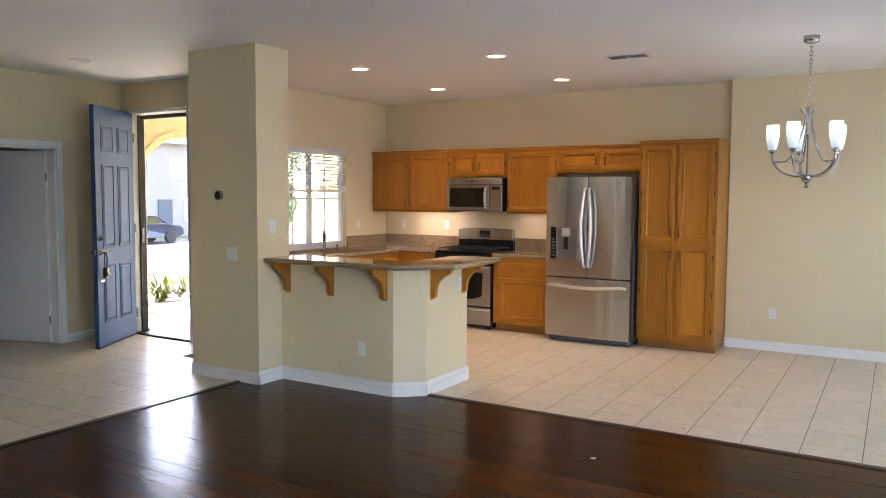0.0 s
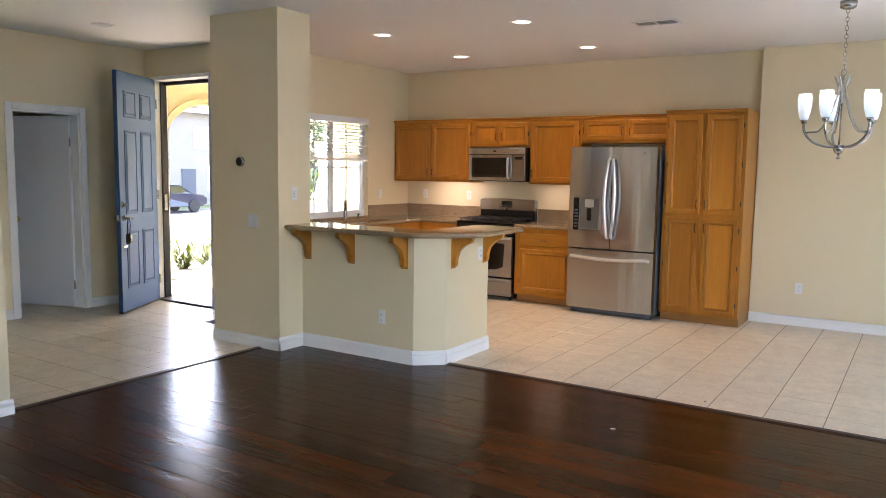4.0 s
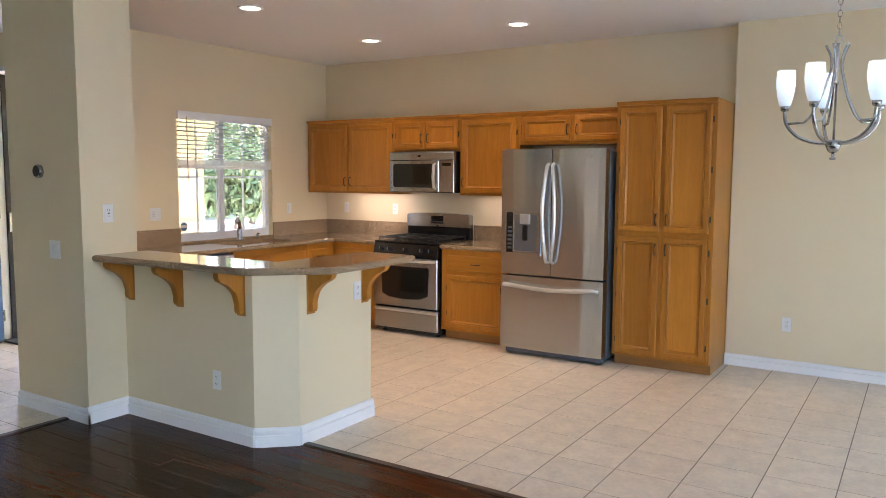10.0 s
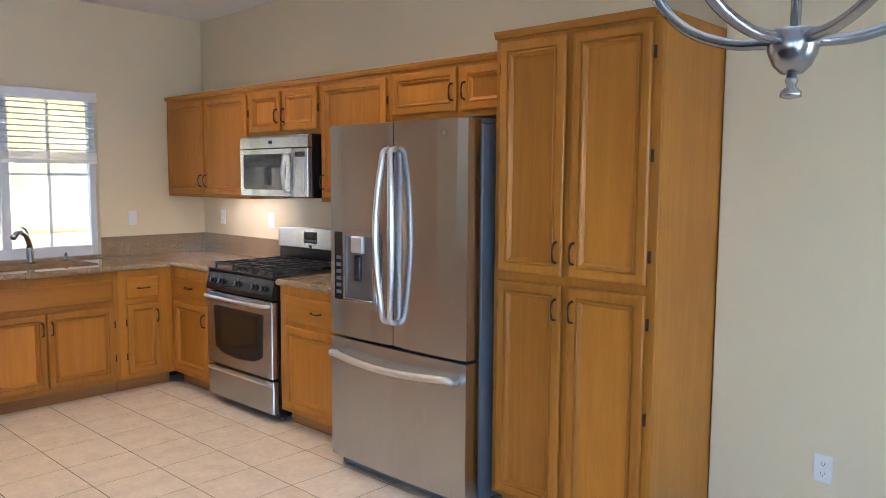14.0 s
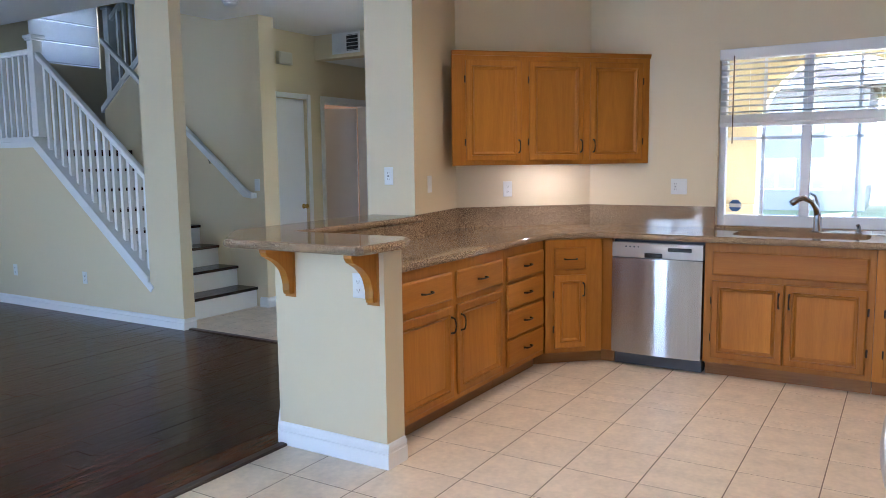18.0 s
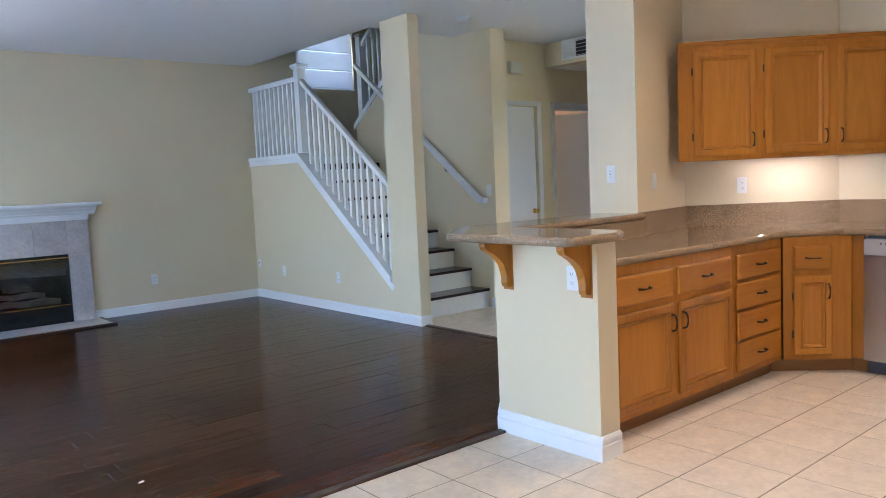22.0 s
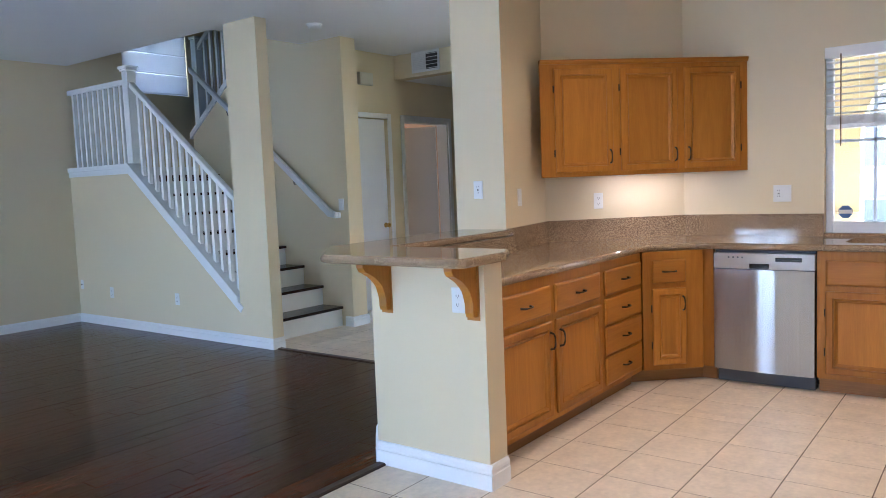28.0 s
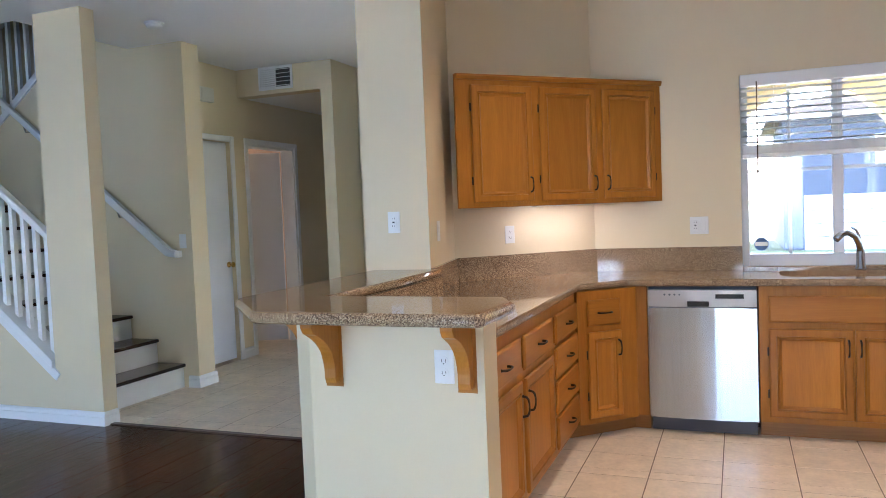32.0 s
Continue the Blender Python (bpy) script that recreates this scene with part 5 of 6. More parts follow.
part("handrail", prism([(YC, rail_z(YC)), (-8.07, rail_z(-8.07)), (-8.07, rail_z(-8.07) - 0.06), (YC, rail_z(YC) - 0.06)], 1.265, 1.33, "x", bevel=0.012), TRIM, rl)
part("handrail", box(1.265, -9.298, 2.475, 1.33, -8.165, 2.53, bevel=0.012, seg=2), TRIM, rl)
for k in range(14):
    y = -6.573 - 0.107 * k
    part("baluster", prism([(y - 0.017, cap_z(y - 0.017) - 0.003), (y + 0.017, cap_z(y + 0.017) - 0.003), (y + 0.017, rail_z(y + 0.017) - 0.055), (y - 0.017, rail_z(y - 0.017) - 0.055)], 1.281, 1.315, "x"), TRIM, rl)
for k in range(10):
    y = -8.27 - 0.104 * k
    part("baluster", box(1.281, y - 0.017, NZ - 0.002, 1.315, y + 0.017, 2.478), TRIM, rl)
part("rosette", box(1.25, -6.509, 1.205, 1.345, -6.5055, 1.32, bevel=0.001), TRIM, rl)
# the upper flight's rail over the landing
ru = thing("upper_stair_railing", pose(0, 0, 0), "white painted railing of the upper stair flight", "railing")
part("newel", box(0.10, -8.62, 1.571, 0.20, -8.53, 3.12, bevel=0.004), TRIM, ru)
part("newel_cap", box(0.085, -8.635, 3.12, 0.215, -8.515, 3.15, bevel=0.006), TRIM, ru)
part("stringer_trim", prism([(-8.64, 1.99), (-8.64, 2.06), (-6.76, 3.47), (-6.76, 3.38)], 0.03, 0.27, "x", bevel=0.004), TRIM, ru)
part("handrail", prism([(-8.53, 3.0), (-8.53, 3.06), (-6.76, 4.39), (-6.76, 4.33)], 0.12, 0.18, "x", bevel=0.01), TRIM, ru)
for k in range(15):
    y = -8.42 + 0.11 * k
    part("baluster", box(0.135, y - 0.016, 2.06 + (y + 8.64) * 0.75 - 0.02, 0.167, y + 0.016, 3.03 + (y + 8.53) * 0.75), TRIM, ru)
hr = thing("wall_handrail", pose(0, 0, 0), "white painted handrail fixed to the stair wall", "handrail")
part("rail", prism([(-6.30, 1.07), (-6.30, 1.125), (-6.38, 1.135), (-8.50, 2.79), (-8.50, 2.73), (-6.41, 1.085)], 0.285, 0.335, "x", bevel=0.012), TRIM, hr)
part("end_return", box(0.2505, -6.345, 1.07, 0.29, -6.30, 1.125, bevel=0.006), TRIM, hr)
for y in (-6.9, -7.9):
    z = 1.06 + (-6.40 - y) * 0.782
    part("rail_bracket", tube([(0.251, y, z - 0.03), (0.29, y, z - 0.035), (0.31, y, z + 0.03)], 0.007, 8), NICKEL, hr)
# stair window with its shade
w2 = tagged(thing("window_2", pose(0, 0, 0), "stair landing window behind a white fabric shade", "window"), kind="structure")
for q in ((SX0, -9.42, SZ0, SX0 + 0.04, -9.36, SZ1), (SX1 - 0.04, -9.42, SZ0, SX1, -9.36, SZ1), (SX0 + 0.04, -9.42, SZ0, SX1 - 0.04, -9.36, SZ0 + 0.04), (SX0 + 0.04, -9.42, SZ1 - 0.04, SX1 - 0.04, -9.36, SZ1)):
    part("window_frame", box(*q), VINYL, w2)
part("pane", box(SX0 + 0.04, -9.395, SZ0 + 0.04, SX1 - 0.04, -9.389, SZ1 - 0.04), GLASS, w2).visible_shadow = False
sh = thing("fabric_shade", pose(0, 0, 0), "white fabric roman shade drawn over the stair window", "window shade")
for k in range(5):
    z0 = SZ0 + 0.005 + 0.236 * k
    part("fold", prism([(-9.315, z0), (-9.318, z0 + 0.23), (-9.314, z0 + 0.235), (-9.311, z0 + 0.02), (-9.304, z0 + 0.008), (-9.308, z0)], SX0 + 0.01, SX1 - 0.01, "x"), SHADE, sh)

# ---------------------------------------------------------------- fireplace
fp = thing("fireplace", pose(3.975, -9.3, 0), "gas fireplace with pale grey marble surround and white mantel", "fireplace")
for x0, x1 in ((-0.69, -0.475), (0.475, 0.69)):
    for z0, z1 in ((0.0, 0.36), (0.362, 0.72), (0.722, 1.08)):
        part("surround_tile", box(x0, 0.002, z0, x1, 0.045, z1, bevel=0.0015), MARBLE, fp)
for k in range(3):
    part("surround_tile", box(-0.474 + 0.316 * k, 0.002, 0.735, -0.474 + 0.316 * (k + 1) - 0.002, 0.045, 1.08, bevel=0.0015), MARBLE, fp)
part("hearth", box(-0.735, 0.002, 0.0, 0.735, 0.50, 0.022, bevel=0.004), MARBLE, fp)
part("hearth_edge", boxes((-0.765, 0.002, 0, -0.735, 0.53, 0.024), (0.735, 0.002, 0, 0.765, 0.53, 0.024), (-0.735, 0.50, 0, 0.735, 0.53, 0.024), bevel=0.003), STRIP, fp)
part("firebox", boxes((-0.474, 0.003, 0.022, 0.474, 0.012, 0.733)), BLACK, fp)
part("frame", boxes((-0.474, 0.012, 0.69, 0.474, 0.05, 0.733), (-0.474, 0.012, 0.022, 0.474, 0.05, 0.20), (-0.474, 0.012, 0.20, -0.445, 0.05, 0.69), (0.445, 0.012, 0.20, 0.474, 0.05, 0.69), bevel=0.002), BLACK, fp, "black enamel fireplace frame")
for z in (0.695, 0.205):
    part("trim_bar", box(-0.47, 0.05, z, 0.47, 0.056, z + 0.010), BRASS, fp)
part("glass", box(-0.445, 0.034, 0.20, 0.445, 0.038, 0.69), FIREGLASS, fp, "dark reflecting fireplace glass")
for x, z, r, l in ((-0.14, 0.26, 0.040, 0.46), (0.16, 0.27, 0.036, 0.36), (-0.02, 0.34, 0.034, 0.40), (0.02, 0.41, 0.028, 0.26)):
    lg = part("log", tube([(-l / 2, 0, -0.01), (-l / 6, 0, 0.01), (l / 5, 0, 0.0), (l / 2, 0, 0.012)], [r * 0.8, r, r * 0.9, r * 0.75], 10), ASH, fp, smooth=True)
    lg.matrix_basis = pose(x, 0.022, z) @ Matrix.Diagonal((1, 0.24, 1, 1))
part("frieze", box(-0.70, 0.002, 1.082, 0.70, 0.06, 1.135, bevel=0.003), TRIM, fp)
part("cornice", prism([(0.002, 1.135), (0.075, 1.135), (0.08, 1.15), (0.10, 1.157), (0.105, 1.172), (0.13, 1.18), (0.15, 1.205), (0.185, 1.225), (0.19, 1.232), (0.002, 1.232)], -0.76, 0.76, "x"), TRIM, fp)
part("mantel_shelf", box(-0.80, 0.002, 1.232, 0.80, 0.21, 1.262, bevel=0.006), TRIM, fp)


# ---------------------------------------------------------------- lamps and ceiling fittings
def spot_lamp(eye, watts, colour, angle=134):
    d = bpy.data.lights.new("downlight", "SPOT")
    d.energy, d.color, d.spot_size, d.spot_blend, d.shadow_soft_size = watts, colour, radians(angle), 0.8, 0.06
    o = new("downlight_lamp", d)
    o.matrix_world = look(eye, (eye[0], eye[1] + 0.001, 0))
    return o


def downlight(x, y, lit):
    t = thing("downlight", pose(x, y, CZ), "round white recessed ceiling downlight" + (", lit" if lit else ", unlit"), "ceiling light", "ceiling downlights")
    part("trim_ring", lathe([(0.098, -0.001), (0.096, -0.007), (0.078, -0.009), (0.07, -0.004), (0.07, -0.001)], 28), TRIM, t, smooth=True)
    part("lamp_face", lathe([(0.0, -0.003), (0.07, -0.003), (0.07, -0.001), (0, -0.001)], 24), LAMP if lit else PLASTIC, t)
    return t


for x, y in ((1.505, -2.555), (1.435, -1.01), (2.955, -2.508), (2.947, -0.988)):
    downlight(x, y, True)
    spot_lamp((x, y, CZ - 0.012), 2.25, WARM)
downlight(-0.46, -4.18, False)
for nm, eye, tgt, w, h, watts in (("under_cabinet_lamp", (0.84, -0.25, 1.362), (0.84, -0.13, 0.9), 0.62, 0.06, 0.12), ("corner_under_cabinet_lamp", (0.42, -3.08, 1.362), (0.36, -3.14, 0.9), 0.5, 0.05, 0.12), ("side_under_cabinet_lamp", (2.3, -0.18, 1.362), (2.3, -0.15, 0.9), 0.5, 0.06, 0.045)):
    area(nm, eye, tgt, w, h, watts, (1.0, 0.92, 0.88))
ul = thing("under_cabinet_light", pose(0.40, -3.06, 1.369, 0, 0, 135), "slim white light fitting under the corner wall cabinet", "light fitting")
part("case", box(-0.30, -0.03, -0.004, 0.30, 0.03, 0.0, bevel=0.001), PLASTIC, ul)

ch = thing("chandelier", pose(5.405, -2.055, -0.012), "brushed nickel five-arm chandelier with frosted glass shades, lit", "chandelier")
part("canopy", lathe([(0.0, 2.757), (0.03, 2.757), (0.055, 2.770), (0.06, 2.811), (0.0, 2.811)], 24), NICKEL, ch, smooth=True)
for k in range(14):
    z = 2.745 - 0.031 * k
    pts = [(0.011 * math.cos(a), 0, z + 0.019 * math.sin(a)) for a in (2 * math.pi * q / 10 for q in range(11))]
    part("chain_link", tube(pts, 0.0024, 6), NICKEL, ch, smooth=True).rotation_euler = (0, 0, radians(90 * (k % 2)))
part("loop", tube([(0.016 * math.cos(a), 0, 2.30 + 0.024 * math.sin(a)) for a in (2 * math.pi * q / 12 for q in range(13))], 0.004, 6), NICKEL, ch, smooth=True)
part("stem", lathe([(0.006, 1.70), (0.006, 2.06), (0.011, 2.065), (0.011, 2.08), (0.006, 2.085), (0.007, 2.28), (0.0, 2.285)], 12), NICKEL, ch, smooth=True)
part("hub", lathe([(0.0, 1.698), (0.016, 1.700), (0.028, 1.712), (0.036, 1.730), (0.038, 1.738), (0.038, 1.764), (0.034, 1.768), (0.0, 1.77)], 20), NICKEL, ch, smooth=True)
part("finial", lathe([(0.0, 1.66), (0.016, 1.664), (0.016, 1.672), (0.007, 1.680), (0.010, 1.69), (0.006, 1.70), (0.0, 1.70)], 14), NICKEL, ch, smooth=True)
for k in range(5):
    a = radians(36 + 72 * k)
    u = Vector((math.cos(a), math.sin(a), 0))

    def at(r, z):
        return tuple(u * r + Vector((0, 0, z)))

    arm = part("arm", tube(eased([at(0.03, 1.750), at(0.10, 1.757), at(0.17, 1.785), at(0.22, 1.83), at(0.245, 1.88), at(0.25, 1.935)]), 0.0095, 10), NICKEL, ch, smooth=True)
    part("upper_arm", tube([at(0.238, 1.862), at(0.152, 1.866)] + eased([at(0.145, 1.872), at(0.115, 1.91), at(0.075, 1.99), at(0.04, 2.10), at(0.028, 2.16), at(0.035, 2.22), at(0.06, 2.275)], 4), 0.0065, 8), NICKEL, ch, smooth=True)
    part("socket", lathe([(0.014, 0), (0.02, 0.005), (0.024, 0.03), (0.02, 0.032), (0, 0.032)], 14, centre=at(0.25, 1.93)), NICKEL, arm, smooth=True)
    part("shade", lathe([(0.024, 0.0), (0.031, 0.01), (0.043, 0.06), (0.050, 0.115), (0.050, 0.16), (0.046, 0.195), (0.043, 0.194), (0.046, 0.16), (0.046, 0.115), (0.039, 0.06), (0.026, 0.012), (0.0, 0.006)], 20, centre=at(0.25, 1.958)), FROST, arm, "frosted white glass shade", smooth=True)
cl = bpy.data.lights.new("chandelier_lamp", "POINT")
cl.energy, cl.color, cl.shadow_soft_size = 0.12, (0.9, 0.96, 1.0), 0.3
new("chandelier_lamp", cl).location = (5.405, -2.055, 2.2)

vt = thing("ceiling_vent", pose(3.945, -1.93, CZ, 0, 0, 0), "white metal ceiling air vent with louvres", "air vent")
part("frame", boxes((-0.19, -0.10, -0.008, 0.19, -0.075, 0), (-0.19, 0.075, -0.008, 0.19, 0.10, 0), (-0.19, -0.075, -0.008, -0.165, 0.075, 0), (0.165, -0.075, -0.008, 0.19, 0.075, 0), (-0.012, -0.075, -0.008, 0.012, 0.075, 0), bevel=0.002), TRIM, vt)
part("backing", box(-0.165, -0.075, -0.002, 0.165, 0.075, -0.0005), SLOT, vt)
for k in range(5):
    y = -0.058 + 0.029 * k
    for x0, x1 in ((-0.165, -0.012), (0.012, 0.165)):
        part("slat", prism([(y - 0.009, -0.0115), (y + 0.009, -0.0055), (y + 0.009, -0.0045), (y - 0.009, -0.0105)], x0, x1, "x"), TRIM, vt)
rv = thing("return_vent", pose(-1.0, -6.15, 2.688, 0, 0, 90), "white wall return-air grille above the hall opening", "air vent")
part("frame", boxes((-0.19, -0.010, -0.11, 0.19, 0, -0.085), (-0.19, -0.010, 0.085, 0.19, 0, 0.11), (-0.19, -0.010, -0.085, -0.165, 0, 0.085), (0.165, -0.010, -0.085, 0.19, 0, 0.085), (-0.006, -0.009, -0.085, 0.006, 0, 0.085), bevel=0.002), TRIM, rv)
part("backing", box(-0.165, -0.002, -0.085, 0.165, -0.0005, 0.085), SLOT, rv)
# pale sheet added so the left louvres read lighter, as angled blades would
part("closed_damper", box(-0.165, -0.004, -0.085, -0.006, -0.0022, 0.085), TRIM, rv)
for k in range(9):
    z = -0.076 + 0.019 * k
    part("slat", prism([(-0.003, z + 0.010), (-0.012, z - 0.004), (-0.013, z - 0.003), (-0.004, z + 0.011)], -0.165, -0.006, "x"), TRIM, rv)
    if k % 2 == 0:
        part("slat", prism([(-0.003, z - 0.002), (-0.009, z + 0.002), (-0.009, z + 0.003), (-0.003, z - 0.001)], 0.006, 0.165, "x"), TRIM, rv)
sm = thing("smoke_detector", pose(0.785, -5.985, CZ), "round white smoke detector on the ceiling", "smoke detector")
part("base", lathe([(0.0, -0.012), (0.07, -0.012), (0.072, 0.0), (0.0, 0.0)], 24), PLASTIC, sm, smooth=True)
part("cover", lathe([(0.0, -0.042), (0.035, -0.042), (0.055, -0.034), (0.058, -0.012), (0.0, -0.012)], 24), PLASTIC, sm, smooth=True)
cb = thing("door_chime", pose(-0.49, -6.6, 2.44), "cream plastic door chime box on the wall", "door chime")
part("case", box(-0.10, 0.001, 0, 0.10, 0.05, 0.13, bevel=0.006, seg=2), ALMOND, cb)
part("cover", box(-0.085, 0.05, 0.012, 0.085, 0.056, 0.118, bevel=0.003), ALMOND, cb)
tm = thing("thermostat", pose(1.10, -3.977, 1.57), "round black thermostat with a steel ring", "thermostat")
part("ring", lathe([(0.042, 0), (0.042, 0.022), (0.036, 0.026), (0, 0.026)], 24), NICKEL, tm, smooth=True).rotation_euler = (radians(90), 0, 0)
part("face", lathe([(0.034, 0.026), (0.034, 0.029), (0, 0.030)], 24), BLACK, tm).rotation_euler = (radians(90), 0, 0)


# ---------------------------------------------------------------- outlets and switches
def plate(m, kind, label="white wall outlet plate", gang=1):
    """kind: one letter a gang: o outlet, s switch, g outlet with test buttons."""
    t = thing("wall_outlet" if kind[0] != "s" else "wall_switch", m, label, "outlet" if kind[0] != "s" else "switch")
    n = len(kind)
    w = 0.035 + 0.023 * (n - 1)
    part("plate", box(-w, -0.005, -0.057, w, 0, 0.057, bevel=0.002), PLASTIC, t)
    for i, k in enumerate(kind):
        x = -0.023 * (n - 1) + 0.046 * i
        if k == "o":
            for z in (-0.02, 0.02):
                f = part("socket", lathe([(0.0165, 0), (0.0165, 0.0025), (0, 0.003)], 14), PLASTIC, t)
                f.matrix_basis = pose(x, -0.005, z, 90, 0, 0)
                part("slots", boxes((-0.0075, -0.004, 0.0028, -0.0055, 0.006, 0.0035), (0.0055, -0.004, 0.0028, 0.0075, 0.006, 0.0035), (-0.002, -0.010, 0.0028, 0.002, -0.006, 0.0035)), SLOT, f)
        else:
            r = part("rocker" if k == "s" else "socket", box(x - 0.0165, -0.005, -0.033, x + 0.0165, -0.008, 0.033, bevel=0.001), PLASTIC, t)
            if k == "g":
                part("slots", boxes(*[(x + q, -0.008, z - 0.004, x + q + 0.002, -0.0086, z + 0.005) for q in (-0.0075, 0.0055) for z in (-0.02, 0.02)], (x - 0.006, -0.008, -0.004, x + 0.006, -0.009, 0.004)), SLOT, r)
    return t


plate(pose(4.955, -0.14, 0.385), "o")
plate(pose(2.385, HY, 0.35), "o")
plate(pose(HX, -3.01, 0.84, 0, 0, 90), "o")
plate(pose(1.53, -3.80, 1.31, 0, 0, 90), "g", "white wall outlet with test buttons on the pillar")
plate(pose(1.235, -3.977, 1.08), "ss", "white double wall switch")
plate(pose(1.28, -3.648, 1.25, 0, 0, 190.9), "s", "white rocker wall switch")
plate(pose(0.47, -3.47, 1.19, 0, 0, 135), "o")
plate(pose(0.0, -2.32, 1.20, 0, 0, 90), "gs", "white double plate with outlet and switch")
plate(pose(0.0, -0.62, 1.20, 0, 0, 90), "s", "white rocker wall switch")
plate(pose(0.30, 0.0, 1.20), "o")
plate(pose(0.98, 0.0, 1.20), "o")
plate(pose(2.42, 0.0, 1.20), "o")
plate(pose(2.62, -9.3, 0.36, 0, 0, 180), "o")
plate(pose(1.36, -8.62, 0.36, 0, 0, 90), "o")
plate(pose(1.36, -7.45, 0.36, 0, 0, 90), "o")
plate(pose(0.25, -6.29, 1.20, 0, 0, 90), "s", "white rocker wall switch")
cj = thing("cable_jack", pose(1.36, -9.22, 0.42, 0, 0, 90), "small white cable jack in the corner of the wall", "cable jack")
part("plate", box(-0.03, -0.004, -0.05, 0.03, 0, 0.05, bevel=0.002), PLASTIC, cj)
part("socket", lathe([(0.006, 0), (0.006, 0.012), (0, 0.012)], 10), BLACK, cj).matrix_basis = pose(0, -0.004, 0, 90, 0, 0)
for x, y, rz, s in ((4.51, -4.22, 20, 0.017),):
    sp = thing("paper_scrap", pose(x, y, 0.007, 0, 0, rz), "small torn scrap of white paper on the wood floor", "paper scrap")
    part("scrap", prism([(-s, -s * 0.3), (s * 0.2, -s * 0.5), (s, 0.0), (s * 0.3, s * 0.4), (-s * 0.8, s * 0.3)], 0, 0.002), PAPER, sp)

bt = thing("dirt_crumb", pose(4.825, -3.32, 0.0), "tiny dark crumb of dirt on the tile floor", "crumb")
part("crumb", lathe([(0.0, 0), (0.007, 0.0005), (0.006, 0.004), (0, 0.006)], 7), IRON, bt)
bt = thing("dirt_crumb", pose(2.36, -3.735, 0.0), "small dark crumb of dirt by the baseboard", "crumb")
part("crumb", lathe([(0.0, 0), (0.014, 0.0005), (0.012, 0.008), (0, 0.012)], 7), IRON, bt)
# patio door, and unseen windows added in the bare walls as light openings
for nm, y0, y1, z0, z1, lab, place in (("patio_door", PY0, PY1, 0.0, 2.1, "white glazed patio door", pose(0, 0, 0)), ("added_window_3", QY0, QY1, 0.5, 2.1, "unseen white sliding window added to light the living room", pose(0, 0, 0)),
                                    ("added_window_5", TY0, TY1, 0.5, 2.1, "unseen white sliding window added to light the dining corner", pose(0, 0, 0)),
                                    ("added_window_4", BX0, BX1, 0.5, 2.1, "unseen white sliding window added in the back wall for light", pose(0, -1.4, 0, 0, 0, -90))):
    o = tagged(thing(nm, place, lab, "door" if z0 == 0 else "window"), kind="structure")
    ym = (y0 + y1) / 2
    for q in ((7.93, y0, z0, 8.02, y0 + 0.06, z1), (7.93, y1 - 0.06, z0, 8.02, y1, z1), (7.93, y0 + 0.06, z1 - 0.06, 8.02, y1 - 0.06, z1), (7.93, y0 + 0.06, z0, 8.02, y1 - 0.06, z0 + 0.05), (7.94, ym - 0.04, z0 + 0.05, 8.01, ym + 0.04, z1 - 0.06)):
        part("frame", box(*q, bevel=0.003), VINYL, o)
    for a, b in ((y0 + 0.06, ym - 0.04), (ym + 0.04, y1 - 0.06)):
        part("pane", box(7.972, a, z0 + 0.05, 7.978, b, z1 - 0.06), GLASS, o).visible_shadow = False
# unseen overhang added to keep direct sun out of the east openings
structure("roof_eave", boxes((8.055, -12.5, 2.86, 9.4, 1.0, 3.05)), TRIM)
structure("patio_ground", boxes((8.05, -14, -0.2, 16, 4, -0.03), (1.4, -14, -0.2, 8.05, -9.45, -0.03)), CONCRETE)


# ---------------------------------------------------------------- outside
def leaves(count, centre, spread, size, seed):
    rnd = random.Random(seed)
    bm = bmesh.new()
    for _ in range(count):
        while True:
            v = Vector((rnd.uniform(-1, 1), rnd.uniform(-1, 1), rnd.uniform(-1, 1)))
            if 0.35 < v.length < 1 and noise.noise(v * 2.3 + Vector((seed, 0, 0))) > -0.12:
                break
        p = Vector(centre) + Vector((v.x * spread[0], v.y * spread[1], v.z * spread[2]))
        q = Euler((rnd.uniform(0, 6.3), rnd.uniform(0, 6.3), rnd.uniform(0, 6.3))).to_matrix()
        s = size * rnd.uniform(0.6, 1.3)
        bm.faces.new([bm.verts.new(p + q @ Vector(c) * s) for c in ((-1, 0, 0), (0, -0.45, 0.1), (1, 0, 0), (0, 0.45, 0.1))])
    return bm


def tree(x, y, z, h, r, seed):
    rnd = random.Random(seed)
    t = thing("tree", pose(x, y, z), "leafy green street tree with a grey trunk", "tree", "street trees")
    part("trunk", tube([(0, 0, 0), (0.05, 0.03, h * 0.25), (0.0, 0.1, h * 0.5), (0.08, 0.05, h * 0.8)], [0.17, 0.13, 0.10, 0.04], 10), BARK, t, smooth=True)
    for k in range(6):
        a = rnd.uniform(0, 6.28)
        z0 = h * rnd.uniform(0.35, 0.55)
        part("limb", tube([(0.02, 0.06, z0), (r * 0.3 * math.cos(a), r * 0.3 * math.sin(a), z0 + h * 0.15), (r * 0.7 * math.cos(a), r * 0.7 * math.sin(a), z0 + h * 0.25)], [0.06, 0.04, 0.015], 7), BARK, t, smooth=True)
    for k in range(5):
        a = 1.26 * k
        part("crown", leaves(900, (r * 0.45 * math.cos(a), r * 0.45 * math.sin(a), h * (0.62 + 0.1 * (k % 3))), (r * 0.62, r * 0.62, h * 0.24), 0.16, seed + k), LEAF, t)
    return t


